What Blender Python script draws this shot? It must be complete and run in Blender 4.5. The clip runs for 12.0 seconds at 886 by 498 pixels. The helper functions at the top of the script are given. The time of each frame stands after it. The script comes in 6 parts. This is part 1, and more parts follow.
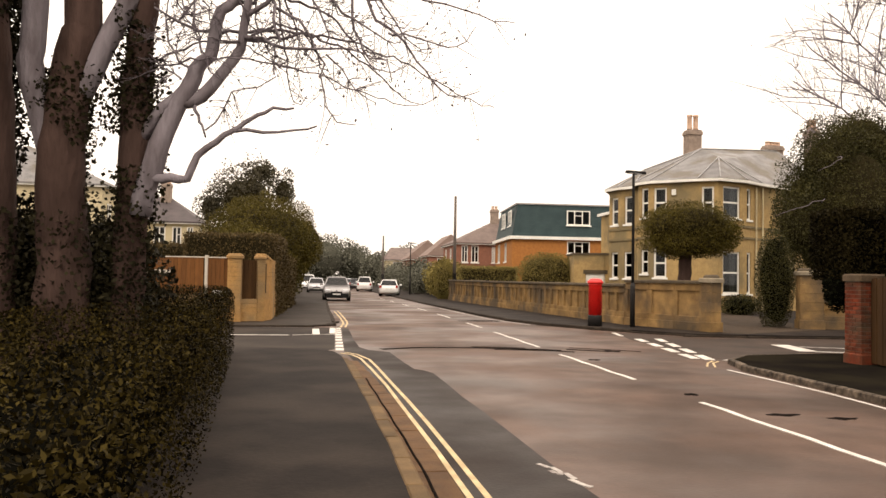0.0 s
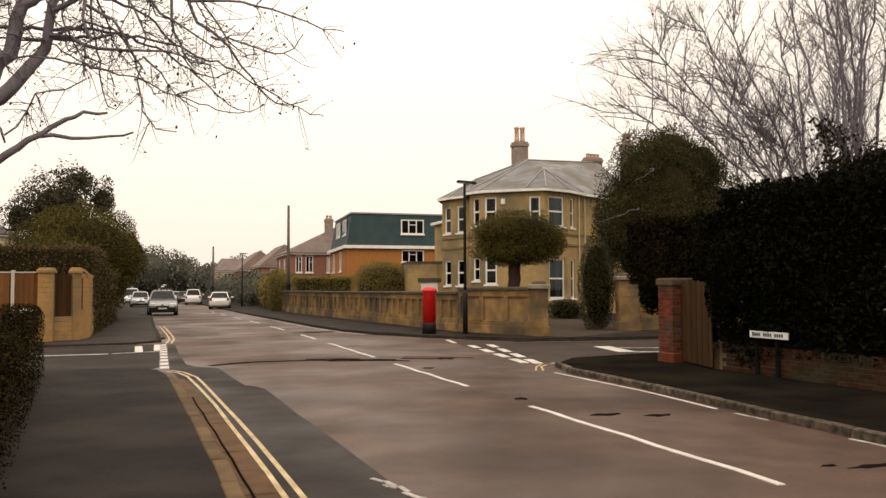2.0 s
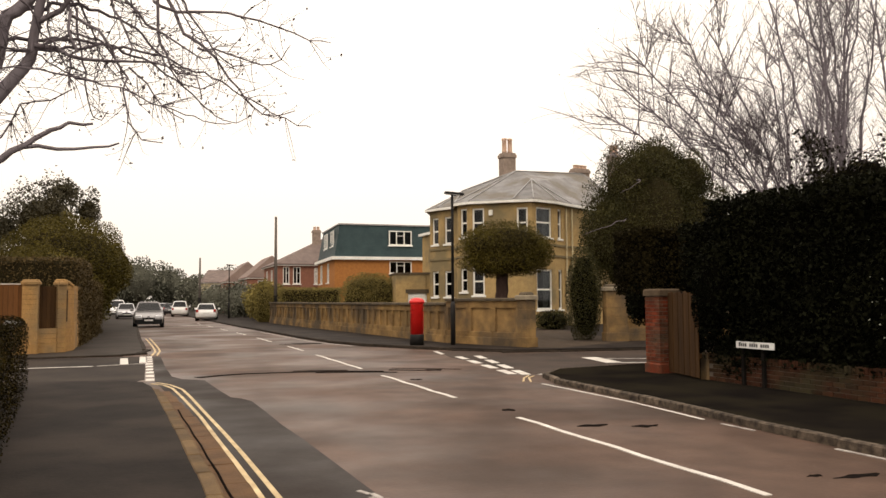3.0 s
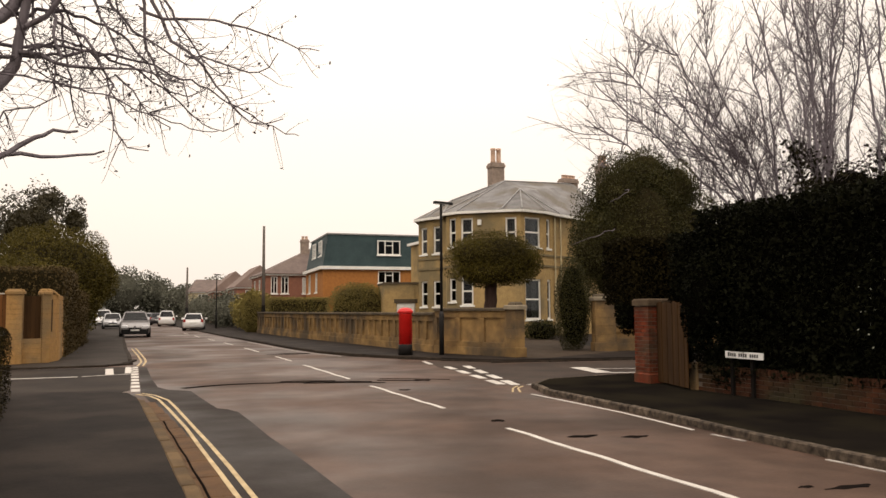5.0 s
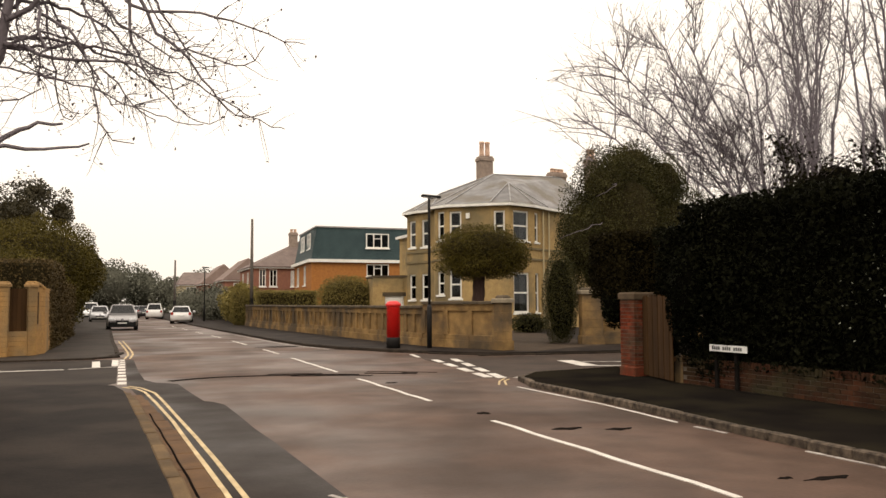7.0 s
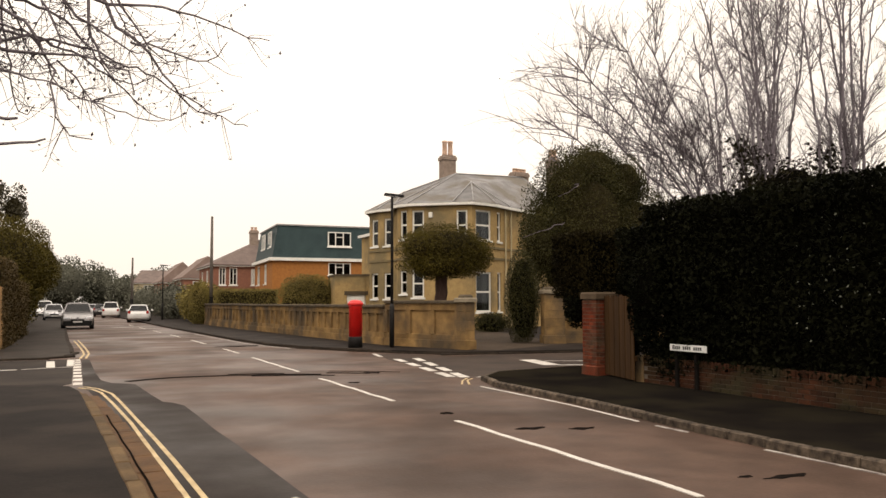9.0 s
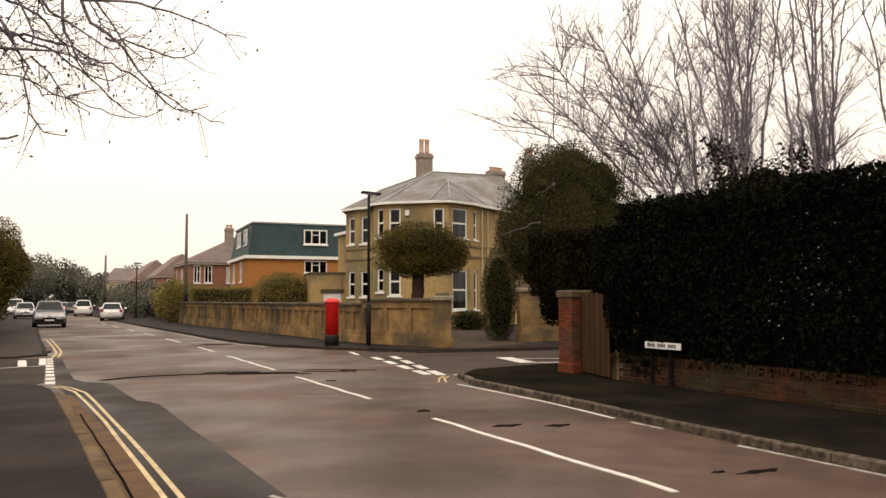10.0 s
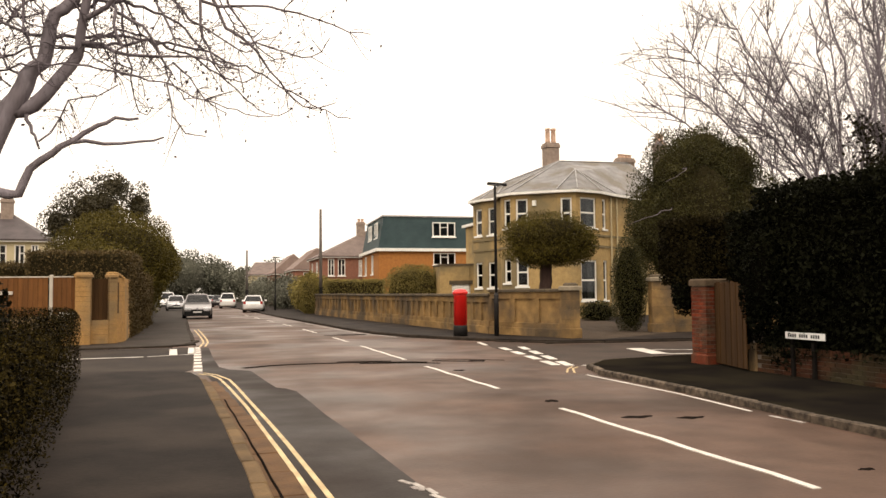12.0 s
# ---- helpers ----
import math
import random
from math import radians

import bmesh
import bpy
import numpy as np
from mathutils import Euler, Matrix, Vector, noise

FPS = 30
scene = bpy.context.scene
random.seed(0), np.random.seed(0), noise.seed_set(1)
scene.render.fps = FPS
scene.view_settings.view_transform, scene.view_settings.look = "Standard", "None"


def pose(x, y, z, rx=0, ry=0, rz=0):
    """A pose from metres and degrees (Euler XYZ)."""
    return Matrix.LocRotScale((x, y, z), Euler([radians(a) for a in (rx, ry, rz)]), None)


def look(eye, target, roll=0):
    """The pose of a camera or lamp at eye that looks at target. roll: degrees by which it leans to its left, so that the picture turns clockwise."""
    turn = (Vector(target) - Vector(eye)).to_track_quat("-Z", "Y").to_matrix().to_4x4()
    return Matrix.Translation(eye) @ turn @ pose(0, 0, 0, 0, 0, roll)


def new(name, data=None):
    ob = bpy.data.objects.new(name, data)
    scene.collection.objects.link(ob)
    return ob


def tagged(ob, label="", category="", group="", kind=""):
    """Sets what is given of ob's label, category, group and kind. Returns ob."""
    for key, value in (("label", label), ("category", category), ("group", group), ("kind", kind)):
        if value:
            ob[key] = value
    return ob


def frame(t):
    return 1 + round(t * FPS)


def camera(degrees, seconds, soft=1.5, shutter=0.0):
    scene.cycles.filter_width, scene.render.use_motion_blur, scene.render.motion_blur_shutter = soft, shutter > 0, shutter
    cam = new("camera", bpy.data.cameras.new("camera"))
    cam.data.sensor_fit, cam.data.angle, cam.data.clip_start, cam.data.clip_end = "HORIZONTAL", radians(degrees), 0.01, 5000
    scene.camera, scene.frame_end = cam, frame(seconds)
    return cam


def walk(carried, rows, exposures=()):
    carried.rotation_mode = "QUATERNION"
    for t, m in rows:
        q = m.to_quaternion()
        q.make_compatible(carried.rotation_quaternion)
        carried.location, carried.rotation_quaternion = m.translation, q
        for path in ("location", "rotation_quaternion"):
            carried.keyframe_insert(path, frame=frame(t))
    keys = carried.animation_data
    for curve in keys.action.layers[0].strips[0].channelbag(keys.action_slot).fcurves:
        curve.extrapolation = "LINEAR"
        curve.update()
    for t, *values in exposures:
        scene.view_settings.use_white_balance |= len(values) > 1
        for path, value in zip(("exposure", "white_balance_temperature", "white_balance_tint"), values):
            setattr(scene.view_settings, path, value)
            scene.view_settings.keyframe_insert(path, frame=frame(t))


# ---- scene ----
# Camera: nearly still, panning from the pavement
cam = camera(56.45, 12.0, soft=1.5)
# seconds, x, y, z, yaw, pitch, roll
ROWS = [
    (0.0, -0.049, -0.094, 1.571, -7.576, 2.09, -0.951),
    (0.5, -0.022, -0.073, 1.585, -13.338, 2.4, -0.532),
    (1.0, -0.016, -0.031, 1.597, -16.798, 2.636, -0.247),
    (1.5, -0.0, -0.0, 1.6, -18.102, 2.823, 0.0),
    (2.0, 0.013, -0.006, 1.597, -18.922, 2.781, 0.257),
    (2.5, 0.013, -0.016, 1.588, -19.459, 2.808, 0.391),
    (3.0, 0.023, -0.005, 1.596, -19.756, 3.552, 0.362),
    (5.0, 0.04, 0.059, 1.596, -20.552, 4.226, 0.353),
    (5.5, 0.038, 0.038, 1.598, -20.769, 4.098, 0.318),
    (6.0, 0.048, -0.003, 1.595, -20.944, 3.958, 0.343),
    (6.5, 0.047, 0.028, 1.598, -21.149, 3.84, 0.316),
    (7.0, 0.063, 0.003, 1.596, -21.31, 3.753, 0.27),
    (9.0, 0.045, 0.048, 1.609, -23.966, 3.665, 0.148),
    (9.5, 0.039, 0.077, 1.607, -24.782, 3.602, 0.139),
    (10.0, 0.025, 0.03, 1.609, -25.6, 3.522, 0.174),
    (10.5, -0.004, -0.053, 1.61, -25.325, 3.403, 0.112),
    (11.0, 0.016, -0.019, 1.596, -22.591, 3.232, 0.231),
    (11.5, 0.041, -0.001, 1.594, -19.085, 3.068, 0.343),
    (12.0, 0.061, 0.002, 1.587, -16.686, 2.978, 0.551),
]
EXPOSURES = [(0.0, 0.3, 7700, 17), (0.5, 0.0, 7700, 16), (1.0, -0.14, 7700, 16), (2.0, -0.2, 7600, 15), (2.5, -0.02, 7600, 15), (3.0, -0.05, 7500, 15), (5.0, -0.22, 7500, 16), (7.0, -0.05, 7500, 14), (9.0, -0.1, 7500, 15), (10.5, -0.08, 7500, 15), (11.0, 0.13, 7600, 15), (11.5, 0.2, 7600, 15), (12.0, 0.26, 7700, 15)]
walk(cam, [(t, pose(x, y, z, 90 + pitch, roll, yaw)) for t, x, y, z, yaw, pitch, roll in ROWS], EXPOSURES)

# World: a bright overcast sky, three times as bright overhead as at the horizon, and a weak, wide sun
world = bpy.data.worlds.new("overcast")
scene.world = world
world.use_nodes = True
wn, wl = world.node_tree.nodes, world.node_tree.links.new
sky = wn.new("ShaderNodeTexSky")
sky.sky_type, sky.sun_disc = "NISHITA", False
sky.sun_elevation, sky.sun_rotation = radians(45), radians(200)
hsv = wn.new("ShaderNodeHueSaturation")
hsv.inputs["Saturation"].default_value = 0.1
coord, split, rise = wn.new("ShaderNodeTexCoord"), wn.new("ShaderNodeSeparateXYZ"), wn.new("ShaderNodeMapRange")
wl(coord.outputs["Generated"], split.inputs[0])
wl(split.outputs["Z"], rise.inputs[0])
cloud = wn.new("ShaderNodeMixRGB")
cloud.inputs[1].default_value, cloud.inputs[2].default_value = (9.0, 8.75, 8.3, 1), (22, 21.8, 21.4, 1)
wl(rise.outputs[0], cloud.inputs[0])
mixw = wn.new("ShaderNodeMixRGB")
mixw.inputs[0].default_value = 0.9
wl(sky.outputs[0], hsv.inputs["Color"])
wl(hsv.outputs[0], mixw.inputs[1])
wl(cloud.outputs[0], mixw.inputs[2])
wl(mixw.outputs[0], wn["Background"].inputs[0])
wn["Background"].inputs[1].default_value = 0.12
sun = new("sun", bpy.data.lights.new("sun", "SUN"))
sun.data.energy, sun.data.angle, sun.data.color = 0.6, radians(20), (1, 0.96, 0.9)
sun.matrix_world = look((-10, -30, 30), (0, 0, 0))


# ---- materials ----
def material(name, a, b=None, rough=0.8, scale=3.0, fine=40.0, bump=0.3, metal=0.0, stain=None, stain_scale=0.4, island=0.0, objrand=0.0, stretch=(1, 1, 1), depth=0.02, spec=None):
    """Two colours mixed by a coarse and a fine noise, with a large stain colour and fine relief."""
    m = bpy.data.materials.new(name)
    m.use_nodes = True
    nt = m.node_tree
    n, link = nt.nodes, nt.links.new
    bsdf = n["Principled BSDF"]
    bsdf.inputs["Roughness"].default_value = rough
    bsdf.inputs["Metallic"].default_value = metal
    bsdf.inputs["Specular IOR Level"].default_value = spec if spec is not None else 0.5 if rough < 0.55 else 0.12
    b = b or tuple(c * 0.75 for c in a)
    geo = n.new("ShaderNodeNewGeometry")
    mapping = n.new("ShaderNodeMapping")
    mapping.inputs["Scale"].default_value = stretch
    link(geo.outputs["Position"], mapping.inputs["Vector"])

    def noise_tex(sc, det=4):
        t = n.new("ShaderNodeTexNoise")
        t.inputs["Scale"].default_value, t.inputs["Detail"].default_value = sc, det
        link(mapping.outputs[0], t.inputs["Vector"])
        return t
    big, small = noise_tex(scale), noise_tex(fine, 3)
    ramp = n.new("ShaderNodeMapRange")
    ramp.inputs[1].default_value, ramp.inputs[2].default_value = 0.3, 0.7
    link(big.outputs["Fac"], ramp.inputs[0])
    mix = n.new("ShaderNodeMixRGB")
    mix.inputs[1].default_value, mix.inputs[2].default_value = (*a, 1), (*b, 1)
    link(ramp.outputs[0], mix.inputs[0])
    out = mix.outputs[0]
    if stain:
        st = noise_tex(stain_scale, 5)
        r2 = n.new("ShaderNodeMapRange")
        r2.inputs[1].default_value, r2.inputs[2].default_value = 0.44, 0.62
        link(st.outputs["Fac"], r2.inputs[0])
        mx = n.new("ShaderNodeMixRGB")
        link(r2.outputs[0], mx.inputs[0])
        link(out, mx.inputs[1])
        mx.inputs[2].default_value = (*stain, 1)
        out = mx.outputs[0]
    grain = n.new("ShaderNodeMapRange")
    grain.inputs[3].default_value, grain.inputs[4].default_value = 0.75, 1.25
    link(small.outputs["Fac"], grain.inputs[0])
    val = grain.outputs[0]
    for amount, sock in ((island, geo.outputs["Random Per Island"]), (objrand, None)):
        if not amount:
            continue
        if sock is None:
            sock = n.new("ShaderNodeObjectInfo").outputs["Random"]
        rr = n.new("ShaderNodeMapRange")
        rr.inputs[3].default_value, rr.inputs[4].default_value = 1 - amount, 1 + amount
        link(sock, rr.inputs[0])
        mul = n.new("ShaderNodeMath")
        mul.operation = "MULTIPLY"
        link(val, mul.inputs[0])
        link(rr.outputs[0], mul.inputs[1])
        val = mul.outputs[0]
    h = n.new("ShaderNodeHueSaturation")
    link(out, h.inputs["Color"])
    link(val, h.inputs["Value"])
    link(h.outputs[0], bsdf.inputs["Base Color"])
    if bump:
        bp = n.new("ShaderNodeBump")
        bp.inputs["Strength"].default_value, bp.inputs["Distance"].default_value = bump, depth
        link(small.outputs["Fac"], bp.inputs["Height"])
        link(bp.outputs[0], bsdf.inputs["Normal"])
    return m


def glass_material(name, tint=(0.6, 0.65, 0.68), see=0.75):
    m = bpy.data.materials.new(name)
    m.use_nodes = True
    nt = m.node_tree
    n, link = nt.nodes, nt.links.new
    gl, tr, mx, fr = n.new("ShaderNodeBsdfGlossy"), n.new("ShaderNodeBsdfTransparent"), n.new("ShaderNodeMixShader"), n.new("ShaderNodeFresnel")
    gl.inputs["Roughness"].default_value = 0.03
    tr.inputs["Color"].default_value = (tint[0] * see, tint[1] * see, tint[2] * see, 1)
    fr.inputs["IOR"].default_value = 1.35
    link(fr.outputs[0], mx.inputs[0])
    link(tr.outputs[0], mx.inputs[1])
    link(gl.outputs[0], mx.inputs[2])
    link(mx.outputs[0], n["Material Output"].inputs[0])
    return m


def leaf_material(name, a, b, rough=0.5, island=0.45, coarse=0.9, spec=0.06):
    m = material(name, a, b, rough=rough, scale=coarse, fine=9, bump=0, island=island)
    m.node_tree.nodes["Principled BSDF"].inputs["Specular IOR Level"].default_value = spec
    return m


ASPHALT = material("worn_asphalt", (0.1, 0.06, 0.043), (0.064, 0.038, 0.027), rough=0.58, spec=0.14, scale=1.7, fine=24, bump=0.4, stain=(0.042, 0.024, 0.016), stain_scale=0.45, depth=0.006)
PATCH = material("new_asphalt", (0.0215, 0.0165, 0.0142), (0.03, 0.0232, 0.0195), rough=0.68, spec=0.08, scale=2.2, fine=28, bump=0.4, depth=0.006)
PAVING = material("pavement_asphalt", (0.0185, 0.0145, 0.0125), (0.0115, 0.009, 0.0078), rough=0.78, spec=0.05, scale=1.9, fine=26, bump=0.4, stain=(0.029, 0.0225, 0.0185), stain_scale=0.7, depth=0.006)
PALE_PAVING = material("pale_grey_pavement", (0.046, 0.037, 0.031), (0.032, 0.026, 0.022), rough=0.75, spec=0.06, scale=1.9, fine=26, bump=0.4, stain=(0.027, 0.022, 0.018), stain_scale=0.6, depth=0.006)
# Darker pavement asphalt: the tall hedge's shade is put into the colour.
SHADED_PAVING = material("hedge_shaded_asphalt", (0.0125, 0.0105, 0.0085), (0.008, 0.0068, 0.006), rough=0.95, spec=0.0, scale=1.3, fine=70, bump=0.45, stain=(0.016, 0.0135, 0.0095), stain_scale=0.8, depth=0.006)
TAR = material("tar_seam", (0.012, 0.0095, 0.0085), rough=0.9, spec=0.0, scale=5, bump=0.2)
SIDE_ASPHALT = material("side_road_asphalt", (0.058, 0.04, 0.031), (0.038, 0.027, 0.021), rough=0.7, spec=0.08, scale=1.6, fine=26, bump=0.4, stain=(0.03, 0.022, 0.018), stain_scale=0.5, depth=0.006)
STREET_ASPHALT = material("side_street_asphalt", (0.027, 0.0212, 0.0178), (0.0175, 0.0138, 0.0116), rough=0.75, spec=0.06, scale=1.6, fine=26, bump=0.4, stain=(0.036, 0.028, 0.0225), stain_scale=0.5, depth=0.006)
# Kerb stone darkened so its colour holds the shadow on the kerb face.
SHADED_KERB = material("shaded_kerb_stone", (0.04, 0.03, 0.022), (0.018, 0.014, 0.011), rough=0.9, scale=4, fine=50, bump=0.4, objrand=0.2)
KERB = material("kerb_stone", (0.14, 0.088, 0.042), (0.06, 0.039, 0.021), rough=0.8, scale=2.2, fine=60, bump=0.4, objrand=0.2)
PALE_KERB = material("mottled_kerb_stone", (0.15, 0.115, 0.085), (0.026, 0.02, 0.016), rough=0.85, scale=9, fine=60, bump=0.4, objrand=0.35)
DRIVE = material("brown_drive_gravel", (0.06, 0.043, 0.03), (0.038, 0.027, 0.019), rough=0.9, scale=2, fine=50, bump=0.5)
DARK_SLATE = material("dark_mauve_slate", (0.085, 0.07, 0.07), (0.055, 0.046, 0.047), rough=0.65, scale=1.2, fine=12, bump=0.4)
POST_BLACK = material("matt_black_post", (0.008, 0.007, 0.006), (0.012, 0.01, 0.009), rough=0.9, scale=4, bump=0.1, spec=0.03)
SETT = material("channel_block", (0.115, 0.06, 0.026), (0.06, 0.032, 0.016), rough=0.75, scale=3, fine=60, bump=0.4, objrand=0.12)
WHITE_LINE = material("white_road_paint", (0.62, 0.59, 0.54), (0.42, 0.385, 0.345), rough=0.6, scale=2.5, fine=45, bump=0.3, depth=0.004)
WORN_LINE = material("worn_white_paint", (0.45, 0.42, 0.38), (0.16, 0.135, 0.125), rough=0.65, scale=5, fine=45, bump=0.3, depth=0.004)
YELLOW_LINE = material("faded_yellow_paint", (0.58, 0.45, 0.26), (0.33, 0.24, 0.13), rough=0.6, scale=3, fine=45, bump=0.3, depth=0.004)
SOIL = material("garden_ground", (0.06, 0.065, 0.03), (0.075, 0.055, 0.035), rough=0.95, scale=0.5, fine=12, bump=0.6)
BUFF_BRICK = material("buff_brick", (0.35, 0.2, 0.075), (0.26, 0.145, 0.055), rough=0.85, scale=6, fine=35, bump=0.5, stain=(0.2, 0.135, 0.07), stain_scale=0.8, objrand=0.12)
SANDSTONE = material("weathered_sandstone", (0.29, 0.178, 0.072), (0.145, 0.088, 0.039), rough=0.88, scale=2.2, fine=26, bump=0.6, stain=(0.085, 0.062, 0.04), stain_scale=0.7, objrand=0.16)
COPING = material("dark_coping_stone", (0.1, 0.076, 0.05), (0.062, 0.05, 0.036), rough=0.9, scale=2, fine=26, bump=0.5, objrand=0.15)
HOUSE_STONE = material("house_brick_yellow", (0.41, 0.282, 0.125), (0.31, 0.21, 0.094), rough=0.85, scale=5, fine=22, bump=0.5, stain=(0.2, 0.155, 0.085), stain_scale=0.45)
HOUSE_BAND = material("house_band_stone", (0.2, 0.155, 0.085), (0.15, 0.12, 0.07), rough=0.85, scale=3, fine=22, bump=0.4)
SLATE = material("grey_slate", (0.215, 0.21, 0.208), (0.125, 0.121, 0.118), rough=0.6, scale=1.6, fine=14, bump=0.4, stain=(0.12, 0.105, 0.085), stain_scale=0.6, objrand=0.16)
LEAD = material("ridge_lead", (0.33, 0.325, 0.32), (0.22, 0.215, 0.21), rough=0.55, scale=3, fine=20, bump=0.2)
GREEN_TILE = material("green_hung_tile", (0.034, 0.058, 0.06), (0.025, 0.044, 0.047), rough=0.6, scale=1.2, fine=14, bump=0.3, objrand=0.12)
ORANGE_BRICK = material("orange_brick", (0.4, 0.17, 0.05), (0.3, 0.12, 0.04), rough=0.85, scale=5, fine=20, bump=0.4)
RED_BRICK_WALL = material("red_brick_far", (0.29, 0.13, 0.085), (0.22, 0.1, 0.07), rough=0.85, scale=4, fine=18, bump=0.4)
# Darker and browner than the brick of the corner pier.
DARK_BRICK = material("dark_red_brown_brick", (0.06, 0.021, 0.01), (0.03, 0.013, 0.007), rough=0.9, scale=6, fine=40, bump=0.5, objrand=0.3, stain=(0.03, 0.024, 0.012), stain_scale=1.1)
RED_BRICK = material("red_brick", (0.17, 0.034, 0.014), (0.09, 0.021, 0.01), rough=0.85, scale=6, fine=40, bump=0.5, objrand=0.3, stain=(0.06, 0.045, 0.028), stain_scale=1.1)
MORTAR = material("mortar", (0.14, 0.115, 0.09), (0.09, 0.075, 0.06), rough=0.95, scale=5, fine=60, bump=0.3)
BROWN_TILE = material("grey_brown_roof_tile", (0.16, 0.122, 0.108), (0.115, 0.088, 0.078), rough=0.8, scale=1.5, fine=12, bump=0.5)
RED_TILE = material("faded_red_roof_tile", (0.2, 0.145, 0.122), (0.155, 0.11, 0.094), rough=0.8, scale=1.5, fine=12, bump=0.5)
WHITE_PAINT = material("white_window_paint", (0.78, 0.77, 0.72), (0.66, 0.64, 0.58), rough=0.5, scale=2, fine=30, bump=0.1)
CREAM = material("cream_render", (0.55, 0.47, 0.3), (0.45, 0.38, 0.25), rough=0.85, scale=1, fine=20, bump=0.3)
CLAY = material("clay_pot", (0.62, 0.45, 0.36), (0.5, 0.32, 0.22), rough=0.8, scale=5, fine=30, bump=0.2)
CHIMNEY_BRICK = material("chimney_brick", (0.3, 0.235, 0.19), (0.2, 0.155, 0.13), rough=0.9, scale=4, fine=16, bump=0.5)
FENCE_WOOD = material("stained_fence_wood", (0.16, 0.066, 0.021), (0.1, 0.042, 0.015), rough=0.8, scale=3, fine=30, bump=0.4, objrand=0.2, stretch=(1, 1, 0.15))
OLD_WOOD = material("weathered_fence_wood", (0.06, 0.029, 0.01), (0.03, 0.015, 0.006), rough=0.85, scale=3, fine=30, bump=0.4, objrand=0.2, stretch=(1, 1, 0.15))
POLE_WOOD = material("grey_pole_wood", (0.13, 0.11, 0.095), (0.085, 0.073, 0.065), rough=0.9, scale=3, fine=30, bump=0.4, stretch=(1, 1, 0.15))
CONCRETE = material("pale_concrete", (0.5, 0.45, 0.38), (0.4, 0.36, 0.3), rough=0.85, scale=3, fine=40, bump=0.3)
# Barks differ in tone; trunks are also darkened for shade, limbs paled for glare.
TRUNK_BARK = material("shaded_red_brown_bark", (0.075, 0.046, 0.038), (0.034, 0.02, 0.016), rough=0.92, scale=4, fine=22, bump=0.9, stretch=(1, 1, 0.3), depth=0.03)
BARK = material("glare_paled_mauve_bark", (0.235, 0.21, 0.23), (0.125, 0.105, 0.112), rough=0.9, scale=5, fine=22, bump=0.8, stretch=(1, 1, 0.3), depth=0.03)
TWIG = material("twig_bark", (0.15, 0.127, 0.14), (0.09, 0.077, 0.085), rough=0.9, scale=5, fine=22, bump=0)
PALE_TWIG = material("pale_stem_bark", (0.24, 0.212, 0.238), (0.15, 0.132, 0.148), rough=0.9, scale=3, fine=22, bump=0)
BIG_SHRUB_LEAF = leaf_material("olive_evergreen_leaf", (0.062, 0.056, 0.019), (0.024, 0.0235, 0.0085), rough=0.5, island=0.1)
# Pale leaf colour painted for glints of light on the dark hedge.
GLINT_LEAF = leaf_material("glint_leaf", (0.2, 0.21, 0.17), (0.12, 0.13, 0.1), rough=0.5, island=0.4)
BOX_LEAF = leaf_material("brownish_box_leaf", (0.019, 0.015, 0.0055), (0.008, 0.0065, 0.003), rough=0.6, spec=0.015)
# Wide tone spread puts lit and shaded leaves into the privet's colour.
HEDGE_LEAF = leaf_material("lit_shaded_privet_leaf", (0.03, 0.0215, 0.005), (0.0022, 0.0017, 0.0007), rough=0.55, island=0.95, spec=0.02, coarse=2.6)
DARK_LEAF = leaf_material("dark_evergreen_leaf", (0.009, 0.0095, 0.0045), (0.0035, 0.004, 0.002), rough=0.6, spec=0.015)
SHRUB_LEAF = leaf_material("shrub_leaf", (0.05, 0.046, 0.016), (0.02, 0.02, 0.008), rough=0.5, island=0.2)
OLIVE_LEAF = leaf_material("olive_shrub_leaf", (0.092, 0.072, 0.014), (0.042, 0.034, 0.008), rough=0.55, island=0.2)
BROWN_LEAF = leaf_material("brown_hedge_leaf", (0.08, 0.055, 0.022), (0.05, 0.036, 0.017), rough=0.6, island=0.25)
GREY_LEAF = leaf_material("greyish_evergreen_leaf", (0.075, 0.066, 0.042), (0.04, 0.036, 0.024), rough=0.6, island=0.3)
# Leaf colour greyed and lightened: distance haze painted into it.
HAZE_LEAF = leaf_material("hazed_leaf", (0.12, 0.12, 0.09), (0.085, 0.086, 0.066), rough=0.7, coarse=0.25)
BROWN_CAP = material("dark_brown_cap_stone", (0.12, 0.085, 0.055), (0.06, 0.042, 0.027), rough=0.9, scale=3, fine=30, bump=0.4)
STONE_CAP = material("weathered_cap_stone", (0.26, 0.22, 0.16), (0.17, 0.14, 0.1), rough=0.85, scale=3, fine=30, bump=0.4)
PALE_OLIVE = leaf_material("sunlit_olive_leaf", (0.21, 0.165, 0.05), (0.13, 0.105, 0.036), rough=0.6, island=0.25)
IVY_LEAF = leaf_material("ivy_leaf", (0.022, 0.019, 0.009), (0.01, 0.009, 0.005), rough=0.55, spec=0.03)
# Dark core colours put the shade between the leaves into the foliage.
CORE = material("inner_shade", (0.004, 0.0037, 0.0025), (0.0025, 0.0024, 0.0017), rough=1, scale=6, bump=0, spec=0.0)
FOLIAGE_CORE = material("inner_foliage_shade", (0.026, 0.021, 0.01), (0.016, 0.013, 0.007), rough=1, scale=3, bump=0, spec=0.0)
# Core colour lightened to match the haze painted on far leaves.
HAZE_CORE = material("hazed_inner_foliage", (0.085, 0.084, 0.064), (0.065, 0.064, 0.05), rough=1, scale=1, bump=0)
